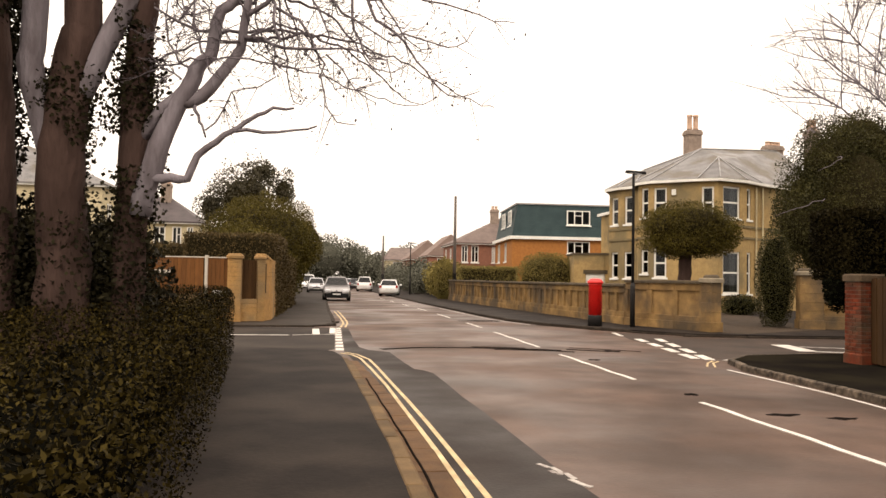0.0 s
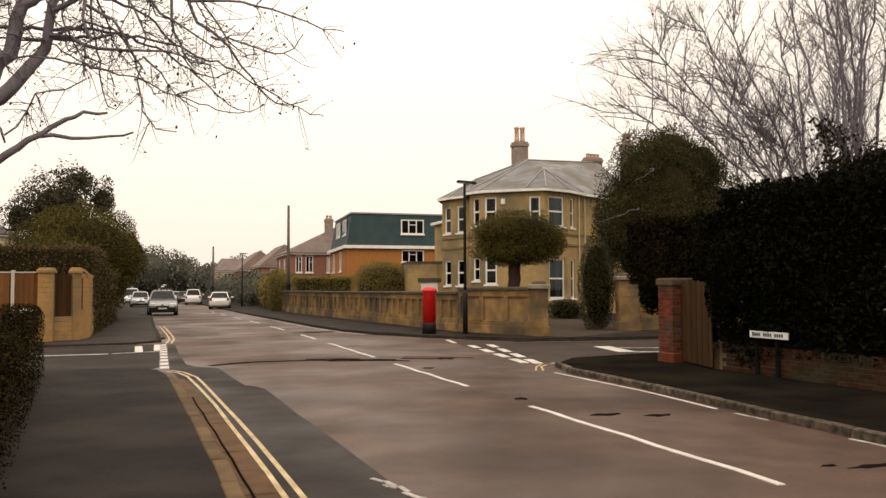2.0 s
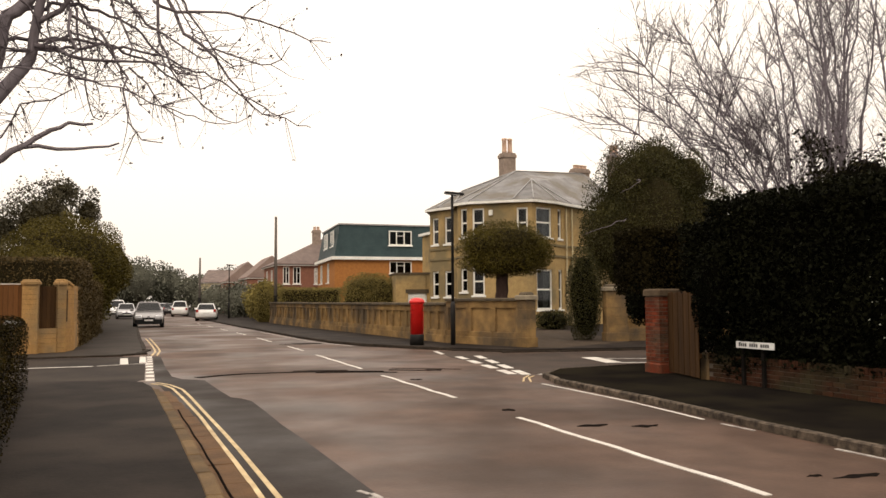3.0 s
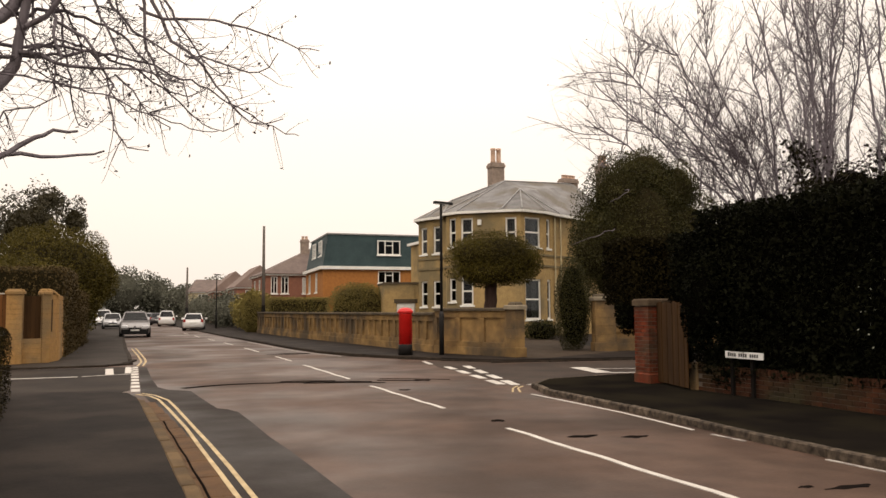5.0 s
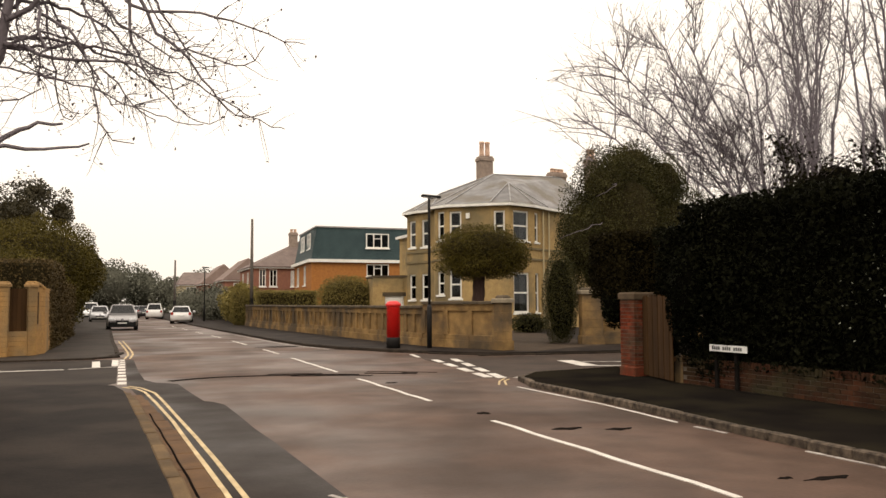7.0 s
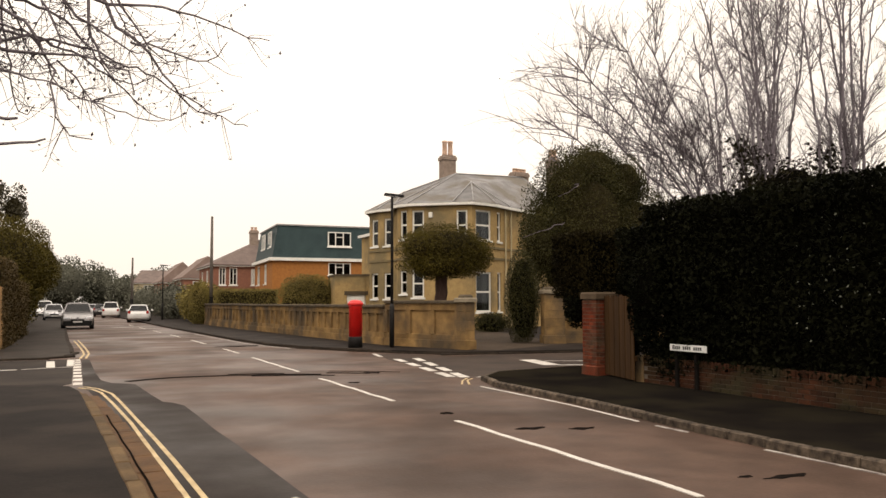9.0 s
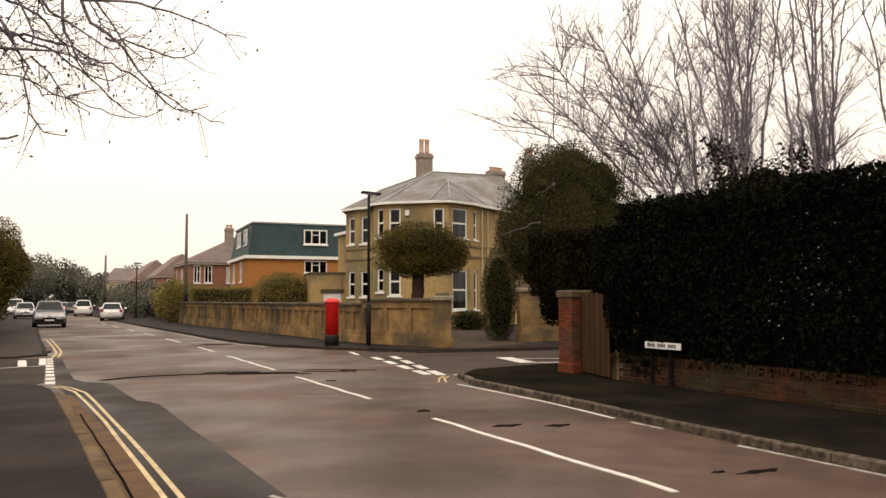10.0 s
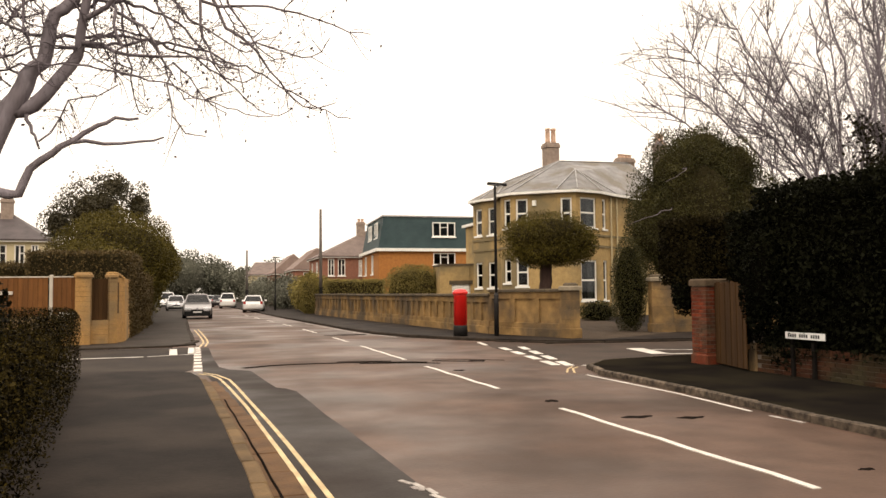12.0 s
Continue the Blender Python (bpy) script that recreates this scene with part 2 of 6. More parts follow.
PILLAR_RED = material("pillar_box_red", (0.62, 0.012, 0.01), (0.52, 0.01, 0.008), rough=0.4, scale=3, fine=30, bump=0.05)
BLACK_PAINT = material("black_paint", (0.012, 0.011, 0.011), (0.018, 0.016, 0.015), rough=0.6, scale=4, bump=0.1, spec=0.2)
GREY_METAL = material("painted_dark_metal", (0.018, 0.017, 0.016), (0.013, 0.012, 0.012), rough=0.65, spec=0.15, scale=4, bump=0.1)
GLASS = glass_material("window_glass", see=0.55)
CAR_GLASS = glass_material("car_glass", see=0.3)
# Room surfaces coloured dark in place of the shade indoors.
INTERIOR = material("room_shade", (0.035, 0.03, 0.026), rough=0.9, scale=0.6, bump=0)
CURTAIN = material("net_curtain", (0.6, 0.57, 0.5), (0.45, 0.42, 0.38), rough=0.9, scale=4, fine=20, bump=0.2, stretch=(6, 6, 0.3))
TYRE = material("tyre_rubber", (0.015, 0.015, 0.015), rough=0.85, scale=8, bump=0.1)
RIM = material("alloy_rim", (0.4, 0.4, 0.42), rough=0.35, metal=0.9, scale=8, bump=0)
LAMP_LENS = material("lamp_lens", (0.75, 0.76, 0.78), (0.65, 0.66, 0.68), rough=0.12, scale=6, bump=0)
TAIL_LENS = material("tail_lens", (0.35, 0.02, 0.015), rough=0.2, scale=6, bump=0)
PLATE = material("plate_white", (0.7, 0.7, 0.66), rough=0.5, scale=6, bump=0)
SIGN_WHITE = material("sign_white", (0.72, 0.72, 0.7), (0.62, 0.62, 0.6), rough=0.45, scale=3, bump=0.05)
SIGN_BLACK = material("sign_black", (0.02, 0.02, 0.02), rough=0.5, scale=3, bump=0)


def car_paint(name, c, metal=0.3):
    m = material(name, c, tuple(v * 0.9 for v in c), rough=0.3, metal=metal, scale=1.5, fine=60, bump=0)
    m.node_tree.nodes["Principled BSDF"].inputs["Coat Weight"].default_value = 0.6
    return m


DARK_PAINT = car_paint("grey_car_paint", (0.17, 0.158, 0.155), 0.35)
WHITE_CAR = car_paint("white_car_paint", (0.72, 0.71, 0.69), 0.0)
SILVER_CAR = car_paint("silver_car_paint", (0.45, 0.45, 0.46), 0.5)
BLACK_CAR = car_paint("black_car_paint", (0.03, 0.03, 0.033), 0.3)


def uneven_gloss(m, low, high, scale):
    """Roughness that drifts between dry and damp patches."""
    n, link = m.node_tree.nodes, m.node_tree.links.new
    geo, tex, span = n.new("ShaderNodeNewGeometry"), n.new("ShaderNodeTexNoise"), n.new("ShaderNodeMapRange")
    tex.inputs["Scale"].default_value, tex.inputs["Detail"].default_value = scale, 5
    span.inputs[1].default_value, span.inputs[2].default_value = 0.38, 0.62
    span.inputs[3].default_value, span.inputs[4].default_value = low, high
    link(geo.outputs["Position"], tex.inputs["Vector"])
    link(tex.outputs["Fac"], span.inputs[0])
    link(span.outputs[0], n["Principled BSDF"].inputs["Roughness"])


uneven_gloss(ASPHALT, 0.4, 0.72, 0.3)
uneven_gloss(PATCH, 0.5, 0.8, 0.4)


# ---- mesh helpers ----
class Mesh:
    """Collects verts and faces for one mesh."""

    def __init__(self):
        self.v, self.f = [], []

    def add(self, verts, faces):
        k = len(self.v)
        self.v += [tuple(p) for p in verts]
        self.f += [tuple(i + k for i in f) for f in faces]
        return self

    def box(self, x0, y0, z0, x1, y1, z1, m=None):
        p = [Vector(c) for c in ((x0, y0, z0), (x1, y0, z0), (x1, y1, z0), (x0, y1, z0), (x0, y0, z1), (x1, y0, z1), (x1, y1, z1), (x0, y1, z1))]
        if m:
            p = [m @ c for c in p]
        return self.add(p, [(3, 2, 1, 0), (4, 5, 6, 7), (0, 1, 5, 4), (1, 2, 6, 5), (2, 3, 7, 6), (3, 0, 4, 7)])

    def soft_box(self, x0, y0, z0, x1, y1, z1, c=0.01, m=None):
        """A box with its upper and side edges chamfered by c."""
        rings = [(0, z0), (0, z1 - c), (c, z1)]
        v = []
        for s, z in rings:
            a, b, d, e = x0 + s, y0 + s, x1 - s, y1 - s
            v += [(a + c, b, z), (d - c, b, z), (d, b + c, z), (d, e - c, z), (d - c, e, z), (a + c, e, z), (a, e - c, z), (a, b + c, z)]
        f = [tuple(reversed(range(8))), tuple(range(16, 24))]
        for r in range(2):
            f += [(r * 8 + i, r * 8 + (i + 1) % 8, r * 8 + 8 + (i + 1) % 8, r * 8 + 8 + i) for i in range(8)]
        v = [Vector(p) for p in v]
        return self.add([m @ p for p in v] if m else v, f)

    def lathe(self, profile, n=16, m=None, cap=True):
        """profile: (radius, z) from the bottom up."""
        v, f = [], []
        for r, z in profile:
            v += [Vector((r * math.cos(2 * math.pi * i / n), r * math.sin(2 * math.pi * i / n), z)) for i in range(n)]
        for k in range(len(profile) - 1):
            f += [(k * n + i, k * n + (i + 1) % n, k * n + n + (i + 1) % n, k * n + n + i) for i in range(n)]
        if cap:
            f += [tuple(reversed(range(n))), tuple(range(len(v) - n, len(v)))]
        return self.add([m @ p for p in v] if m else v, f)

    def prism(self, outline, z0, z1):
        """A flat outline (anticlockwise from above) raised from z0 to z1."""
        n = len(outline)
        v = [(x, y, z0) for x, y in outline] + [(x, y, z1) for x, y in outline]
        f = [tuple(range(n, 2 * n)), tuple(reversed(range(n)))]
        f += [(i, (i + 1) % n, n + (i + 1) % n, n + i) for i in range(n)]
        return self.add(v, f)

    def strip(self, pts, width, z):
        """A painted line along pts, 4 mm thick."""
        pts = [Vector((p[0], p[1], 0)) for p in pts]
        left, right = [], []
        for i, p in enumerate(pts):
            d = (pts[min(i + 1, len(pts) - 1)] - pts[max(i - 1, 0)]).normalized()
            s = Vector((-d.y, d.x, 0)) * width / 2
            left.append(p + s)
            right.append(p - s)
        n = len(pts)
        v = [(p.x, p.y, z + 0.004) for p in left + right] + [(p.x, p.y, z - 0.01) for p in left + right]
        f = []
        for i in range(n - 1):
            f += [(n + i, n + i + 1, i + 1, i), (i, i + 1, 2 * n + i + 1, 2 * n + i), (n + i + 1, n + i, 3 * n + i, 3 * n + i + 1)]
        f += [(0, 2 * n, 3 * n, n), (n - 1, 2 * n - 1, 4 * n - 1, 3 * n - 1)]
        return self.add(v, f)

    def data(self, name, mat, smooth=False):
        me = bpy.data.meshes.new(name)
        me.from_pydata(self.v, [], self.f)
        me.materials.append(mat)
        if smooth:
            me.shade_smooth()
        me.update()
        return me


def part(name, mesh, mat, parent=None, label="", smooth=False, at=None):
    ob = new(name, mesh.data(name, mat, smooth))
    if parent:
        ob.parent = parent
    if at:
        ob.matrix_basis = at
    return tagged(ob, label)


def thing(name, label, category, group="", at=None):
    ob = new(name)
    ob.empty_display_size = 0.2
    if at:
        ob.matrix_basis = at
    return tagged(ob, label, category, group)


def setting(name, mesh, mat, label="", smooth=False):
    ob = part(name, mesh, mat, None, label, smooth)
    return tagged(ob, kind="structure")


def mesh_np(name, verts, quads, mat, smooth=False):
    me = bpy.data.meshes.new(name)
    k = quads.shape[1]
    me.vertices.add(len(verts))
    me.vertices.foreach_set("co", verts.astype(np.float32).ravel())
    me.loops.add(quads.size)
    me.loops.foreach_set("vertex_index", quads.astype(np.int32).ravel())
    me.polygons.add(len(quads))
    me.polygons.foreach_set("loop_start", np.arange(0, quads.size, k, dtype=np.int32))
    me.materials.append(mat)
    me.update(calc_edges=True)
    if smooth:
        me.shade_smooth()
    return me


def leaves(name, pts, size, mat, parent, rng, label="", aspect=0.55, stuff=False):
    """Many small pointed leaves, each bent along its middle, at pts."""
    n = len(pts)
    d = rng.normal(size=(n, 3))
    d /= np.linalg.norm(d, axis=1)[:, None]
    u = np.cross(d, rng.normal(size=(n, 3)))
    u /= np.linalg.norm(u, axis=1)[:, None]
    w = np.cross(d, u)
    s = (size * rng.uniform(0.6, 1.35, n))[:, None]
    v = np.empty((n, 4, 3))
    v[:, 0] = pts - d * s * 0.5
    v[:, 1] = pts + u * s * aspect * 0.5 + w * s * 0.08
    v[:, 2] = pts + d * s * 0.5
    v[:, 3] = pts - u * s * aspect * 0.5 + w * s * 0.08
    ob = new(name, mesh_np(name, v.reshape(-1, 3), np.arange(4 * n).reshape(n, 4), mat))
    ob.parent = parent
    if stuff:
        tagged(ob, kind="stuff")
    return tagged(ob, label)


def lump(p, rng_seed, f, amp):
    return np.array([noise.noise(Vector((x * f + rng_seed, y * f, z * f))) for x, y, z in p]) * amp


def shell_points(n, centre, radii, rng, seed, thick=0.25, amp=0.25, freq=0.8, floor=None):
    """Points in the uneven outer shell of an ellipsoid."""
    d = rng.normal(size=(n, 3))
    d /= np.linalg.norm(d, axis=1)[:, None]
    r = 1 - thick * rng.random(n) ** 1.5
    base = d * np.array(radii)
    r = r + lump(base, seed, freq, amp) + lump(base, seed + 7, freq * 2.7, amp * 0.5)
    p = np.array(centre) + base * r[:, None]
    return p if floor is None else p[p[:, 2] > floor]


def box_points(n, lo, hi, rng, seed, thick=0.12, amp=0.08, freq=1.5, bottom=False):
    """Points in the uneven skin of a clipped block."""
    lo, hi = np.array(lo, float), np.array(hi, float)
    e = hi - lo
    areas = np.array([e[1] * e[2], e[1] * e[2], e[0] * e[2], e[0] * e[2], e[0] * e[1], e[0] * e[1] * bottom])
    face = rng.choice(6, n, p=areas / areas.sum())
    p = lo + rng.random((n, 3)) * e
    depth = thick * rng.random(n) ** 1.4
    off = lump(p, seed, freq, amp) + lump(p, seed + 5, freq * 3, amp * 0.6)
    for k, (ax, side) in enumerate(((0, 0), (0, 1), (1, 0), (1, 1), (2, 1), (2, 0))):
        m = face == k
        p[m, ax] = (hi[ax] - depth[m] + off[m]) if side else (lo[ax] + depth[m] - off[m])
    return p


def blob(centre, radii, seed, shrink=0.8, n=14):
    """The shade inside a crown as a body: uneven, closed, a little smaller than the leaves."""
    mb = Mesh()
    v, f = [], []
    rows = n // 2
    for i in range(rows + 1):
        th = math.pi * i / rows
        for j in range(n):
            ph = 2 * math.pi * j / n
            d = Vector((math.sin(th) * math.cos(ph), math.sin(th) * math.sin(ph), math.cos(th)))
            b = Vector((d.x * radii[0], d.y * radii[1], d.z * radii[2]))
            v.append(Vector(centre) + b * (shrink + 0.18 * noise.noise(b * 0.8 + Vector((seed, 0, 0)))))
    for i in range(rows):
        f += [(i * n + j, i * n + n + j, i * n + n + (j + 1) % n, i * n + (j + 1) % n) for j in range(n)]
    return mb.add(v, f)


def tubes(segments, sides):
    """Tapered tubes. segments: rows of x0 y0 z0 r0 x1 y1 z1 r1."""
    s = np.array(segments, float)
    a, ra, b, rb = s[:, :3], s[:, 3], s[:, 4:7], s[:, 7]
    d = b - a
    d /= np.maximum(np.linalg.norm(d, axis=1), 1e-6)[:, None]
    ref = np.where(np.abs(d[:, 2:3]) > 0.9, np.array([[1.0, 0, 0]]), np.array([[0, 0, 1.0]]))
    u = np.cross(d, ref)
    u /= np.linalg.norm(u, axis=1)[:, None]
    w = np.cross(d, u)
    n = len(s)
    v = np.empty((n, 2, sides, 3))
    for i in range(sides):
        c, q = math.cos(2 * math.pi * i / sides), math.sin(2 * math.pi * i / sides)
        off = u * c + w * q
        v[:, 0, i] = a + off * ra[:, None]
        v[:, 1, i] = b + off * rb[:, None]
    base = (np.arange(n) * 2 * sides)[:, None]
    quads = []
    for i in range(sides):
        j = (i + 1) % sides
        quads.append(np.concatenate([base + i, base + j, base + sides + j, base + sides + i], axis=1))
    return v.reshape(-1, 3), np.concatenate(quads)


def limb(pts, r0, r1, rng, wobble=0.02, step=0.25):
    """Segments of a smooth, slightly crooked limb through pts, thinning from r0 to r1."""
    pts = [np.array(p, float) for p in pts]
    fine = []
    for i in range(len(pts) - 1):
        p0, p1, p2, p3 = pts[max(i - 1, 0)], pts[i], pts[i + 1], pts[min(i + 2, len(pts) - 1)]
        k = max(2, int(np.linalg.norm(p2 - p1) / step))
        for j in range(k):
            t = j / k
            fine.append(0.5 * (2 * p1 + (p2 - p0) * t + (2 * p0 - 5 * p1 + 4 * p2 - p3) * t * t + (3 * p1 - p0 - 3 * p2 + p3) * t ** 3))
    fine.append(pts[-1])
    for i in range(1, len(fine) - 1):
        fine[i] = fine[i] + rng.normal(size=3) * wobble
    n = len(fine) - 1
    rad = [r0 + (r1 - r0) * i / n for i in range(n + 1)]
    return [(*fine[i], rad[i], *fine[i + 1], rad[i + 1]) for i in range(n)]


def shoots(parents, count, length, radius, rng, up=0.3, spread=0.8, droop=0.0, steps=5, tmin=0.25, flat=1.0):
    """Thinner shoots that leave limbs sideways and bend up or droop. Returns a list of limbs."""
    out = []
    for _ in range(count):
        limb_ = parents[rng.integers(len(parents))]
        i = int((tmin + (1 - tmin) * rng.random()) * (len(limb_) - 1))
        s = limb_[i]
        p, d = np.array(s[:3]), np.array(s[4:7]) - np.array(s[:3])
        d /= max(np.linalg.norm(d), 1e-6)
        side = np.cross(d, rng.normal(size=3))
        side /= max(np.linalg.norm(side), 1e-6)
        d = d * (1 - spread * 0.5) + side * spread + np.array([0, 0, up])
        d[1] *= flat
        d /= np.linalg.norm(d)
        ln, r = length * rng.uniform(0.5, 1.3), min(radius * rng.uniform(0.7, 1.2), s[3] * 0.8)
        segs = []
        curl = rng.normal(size=3) * 0.22
        for k in range(steps):
            t = k / max(1, steps - 1)
            bend = -droop * (1.0 if t < 0.55 else -1.3) * 2.2 / steps
            d = d + (curl + rng.normal(size=3) * 0.25) * 1.6 / steps + np.array([0, 0, bend])
            d /= np.linalg.norm(d)
            q = p + d * ln / steps
            segs.append((*p, r * (1 - 0.6 * k / steps), *q, r * (1 - 0.6 * (k + 1) / steps)))
            p = q
        out.append(segs)
    return out


def limb_skin(l, sides, flare=0.0):
    """One continuous, slightly fluted skin along a limb's segments."""
    pts = [Vector(s[:3]) for s in l] + [Vector(l[-1][4:7])]
    rad = [s[3] for s in l] + [l[-1][7]]
    v, f = [], []
    u = None
    for i, p in enumerate(pts):
        d = (pts[min(i + 1, len(pts) - 1)] - pts[max(i - 1, 0)]).normalized()
        if u is None:
            u = d.orthogonal().normalized()
        u = (u - d * u.dot(d)).normalized()
        w = d.cross(u)
        for j in range(sides):
            a = 2 * math.pi * j / sides
            k = 1 + 0.1 * noise.noise(Vector((math.cos(a) * 1.7, math.sin(a) * 1.7, p.z * 1.1 + p.x * 3))) + flare * max(0.0, 1 - p.z / 0.8) * 0.5
            v.append(p + (u * math.cos(a) + w * math.sin(a)) * rad[i] * k)
    for i in range(len(pts) - 1):
        f += [(i * sides + j, i * sides + (j + 1) % sides, (i + 1) * sides + (j + 1) % sides, (i + 1) * sides + j) for j in range(sides)]
    f += [tuple(reversed(range(sides))), tuple(range(len(v) - sides, len(v)))]
    return Mesh().add(v, f)


def tube_part(name, limbs, sides, mat, parent, label=""):
    v, q = tubes([s for l in limbs for s in l], sides)
    ob = new(name, mesh_np(name, v, q, mat, smooth=True))
    ob.parent = parent
    return tagged(ob, label)


# ---- ground, roads, pavements ----


setting("ground", Mesh().prism([(-1500, -1500), (1500, -1500), (1500, 3000), (-1500, 3000)], -0.6, -0.06), SOIL, "rough grassy earth under and beyond the gardens")
road_mesh = Mesh().prism([(-1.0, -14), (8.5, -14), (8.5, 14.2), (45, 12), (45, 26), (9.5, 27), (8.2, 60), (5.5, 120), (2, 260), (-8, 260), (-3.0, 120), (-1.0, 60), (-1, 30), (-40, 30), (-40, 14.5), (-1, 14.5)], -0.3, 0.0)
road = setting("road", road_mesh, ASPHALT, "worn brown-grey asphalt road with patches")

LEFT_KERB = [(0.56, -14), (0.54, 3), (0.48, 7), (0.42, 8.8), (0.36, 10.4), (0.24, 13.4), (0.14, 15.6), (-0.02, 16.6), (-0.5, 17.15), (-1.6, 17.4), (-14, 17.5)]
LEFT_FAR_KERB = [(-14, 26.2), (-3.3, 26.2), (-0.9, 26.3), (-0.3, 26.8), (-0.06, 28.2), (-0.12, 32), (-0.28, 38), (-0.5, 52), (-0.8, 75), (-2.2, 120), (-7, 250)]
RIGHT_KERB = [(7.1, -14), (7.09, 6.5), (7.13, 8.0), (7.26, 9.4), (7.36, 11), (7.4, 12.5), (7.44, 14.0), (7.75, 15.2), (8.5, 16.1), (10.5, 16.6), (45, 15.0)]
RIGHT_FAR_KERB = [(45, 20.8), (20, 21.9), (12.6, 22.5), (10.6, 22.9), (9.4, 24.3), (8.4, 25.9), (7.4, 28.0), (6.7, 30.6), (6.27, 35), (5.95, 43), (5.5, 52.6), (5.1, 66), (4.4, 90), (2.5, 130), (-2, 250)]
setting("pavement_left_near", Mesh().prism([(-14, -14)] + LEFT_KERB, -0.2, 0.1), PAVING, "dark smooth asphalt pavement beside the hedge")
setting("pavement_left_far", Mesh().prism(LEFT_FAR_KERB + [(-60, 250), (-60, 26.2)], -0.2, 0.05), PALE_PAVING, "grey asphalt pavement beyond the side street")
setting("pavement_right_near", Mesh().prism(RIGHT_KERB + [(45, -14)], -0.2, 0.1), SHADED_PAVING, "asphalt pavement with the tall hedge's shade put into its colour")
setting("pavement_right_far", Mesh().prism(RIGHT_FAR_KERB + [(60, 250), (60, 20.2)], -0.2, 0.1), PAVING, "asphalt pavement along the stone wall")


def along(pts, step):
    """Points with headings every step metres along a line."""
    out, carry = [], 0.0
    for (x0, y0), (x1, y1) in zip(pts, pts[1:]):
        ln = math.hypot(x1 - x0, y1 - y0)
        s = carry
        while s < ln:
            out.append((x0 + (x1 - x0) * s / ln, y0 + (y1 - y0) * s / ln, math.degrees(math.atan2(y1 - y0, x1 - x0))))
            s += step
        carry = s - ln
    return out


# Sunken or laid surfaces on the road
def patch(name, outline, mat, label):
    return setting(name, Mesh().prism(outline, -0.05, 0.004), mat, label)


patch("trench_patch", [(0.85, -10), (2.1, -10), (1.95, 5), (1.84, 6.7), (1.76, 9.6), (1.7, 10.8), (1.68, 12.1), (1.64, 13.6), (1.52, 14.05), (1.38, 14.25), (1.3, 15.3), (1.22, 16.6), (1.17, 17.5), (0.75, 18.0), (0.57, 18.7), (0.5, 21), (0.45, 25.6), (0.24, 25.6), (0.22, 17.6), (0.5, 14), (0.7, 9)], PATCH, "strip of newer dark asphalt along the kerb")
patch("side_street_surface", [(-12, 17.7), (-0.2, 17.7), (0.02, 18.2), (0.02, 25.4), (-0.3, 26.0), (-12, 26.0)], STREET_ASPHALT, "grey-brown asphalt of the side street")
patch("right_street_surface", [(8.0, 16.0), (11, 16.8), (44, 15.5), (44, 20.6), (12.5, 22.3), (10.4, 22.6), (8.7, 24.6), (8.1, 22), (7.9, 18.5)], SIDE_ASPHALT, "grey-brown asphalt of the right side road")
setting("driveway", Mesh().prism([(11.62, 23.3), (12.1, 22.95), (15.6, 25.0), (16.2, 25.5), (18.5, 33), (20.0, 39.5), (15.0, 41), (11.9, 30)], -0.05, 0.104), DRIVE, "brown worn drive between the gate piers")
setting("channel_crack", Mesh().strip([(x + 0.22 + 0.006 * math.sin(y * 4.1), y) for x, y, a in along([(0.53, 4), (0.48, 7), (0.42, 8.8), (0.36, 10.4), (0.26, 12.9)], 0.4)], 0.02, 0.018), TAR, "dark open joint along the channel blocks")
crack = Mesh()


def seam(x):
    """The line of the tarred joint across the road."""
    return 18.72 - 0.6 * max(0.0, 1.9 - x) - 0.09 * max(0.0, x - 2.6) ** 2


for x0, x1, off, w in ((1.05, 5.1, 0.0, 0.22), (3.6, 5.3, -0.28, 0.16), (3.2, 4.4, 0.3, 0.14), (5.3, 6.0, 0.35, 0.2), (5.5, 6.9, 0.9, 0.1)):
    n = int((x1 - x0) / 0.12)
    crack.strip([(x0 + (x1 - x0) * i / n, seam(x0 + (x1 - x0) * i / n) + off + 0.05 * noise.noise(Vector((i * 0.6, x0 * 9, 0)))) for i in range(n + 1)], w, 0.002)
setting("tar_crack", crack, TAR, "dark tarred joint across the road")
for name, x, y, w, l in (("repair_patch", 5.0, 11.05, 0.2, 0.22), ("repair_patch", 5.4, 9.3, 0.42, 0.17), ("repair_patch", 5.98, 9.02, 0.36, 0.17), ("repair_patch", 6.05, 5.8, 0.5, 0.12), ("repair_patch", 5.7, 5.95, 0.16, 0.08), ("repair_patch", 6.2, 18.0, 0.5, 0.4), ("repair_patch", 5.6, 31, 1.6, 0.7), ("repair_patch", 5.2, 16.0, 0.25, 0.2)):
    setting(name, Mesh().prism([(x + w / 2 * math.cos(a) * (1 + 0.2 * math.sin(3 * a + x)), y + l / 2 * math.sin(a) * (1 + 0.3 * math.sin(5 * a + 3 * x)) + 0.1 * l * math.sin(2 * a + y)) for a in [i * math.pi / 12 for i in range(24)]], -0.03, 0.004), TAR, "small dark repair in the asphalt")


# Painted lines
def line(name, pts, width, mat, label, z=0.004):
    return setting(name, Mesh().strip(pts, width, z), mat, label)


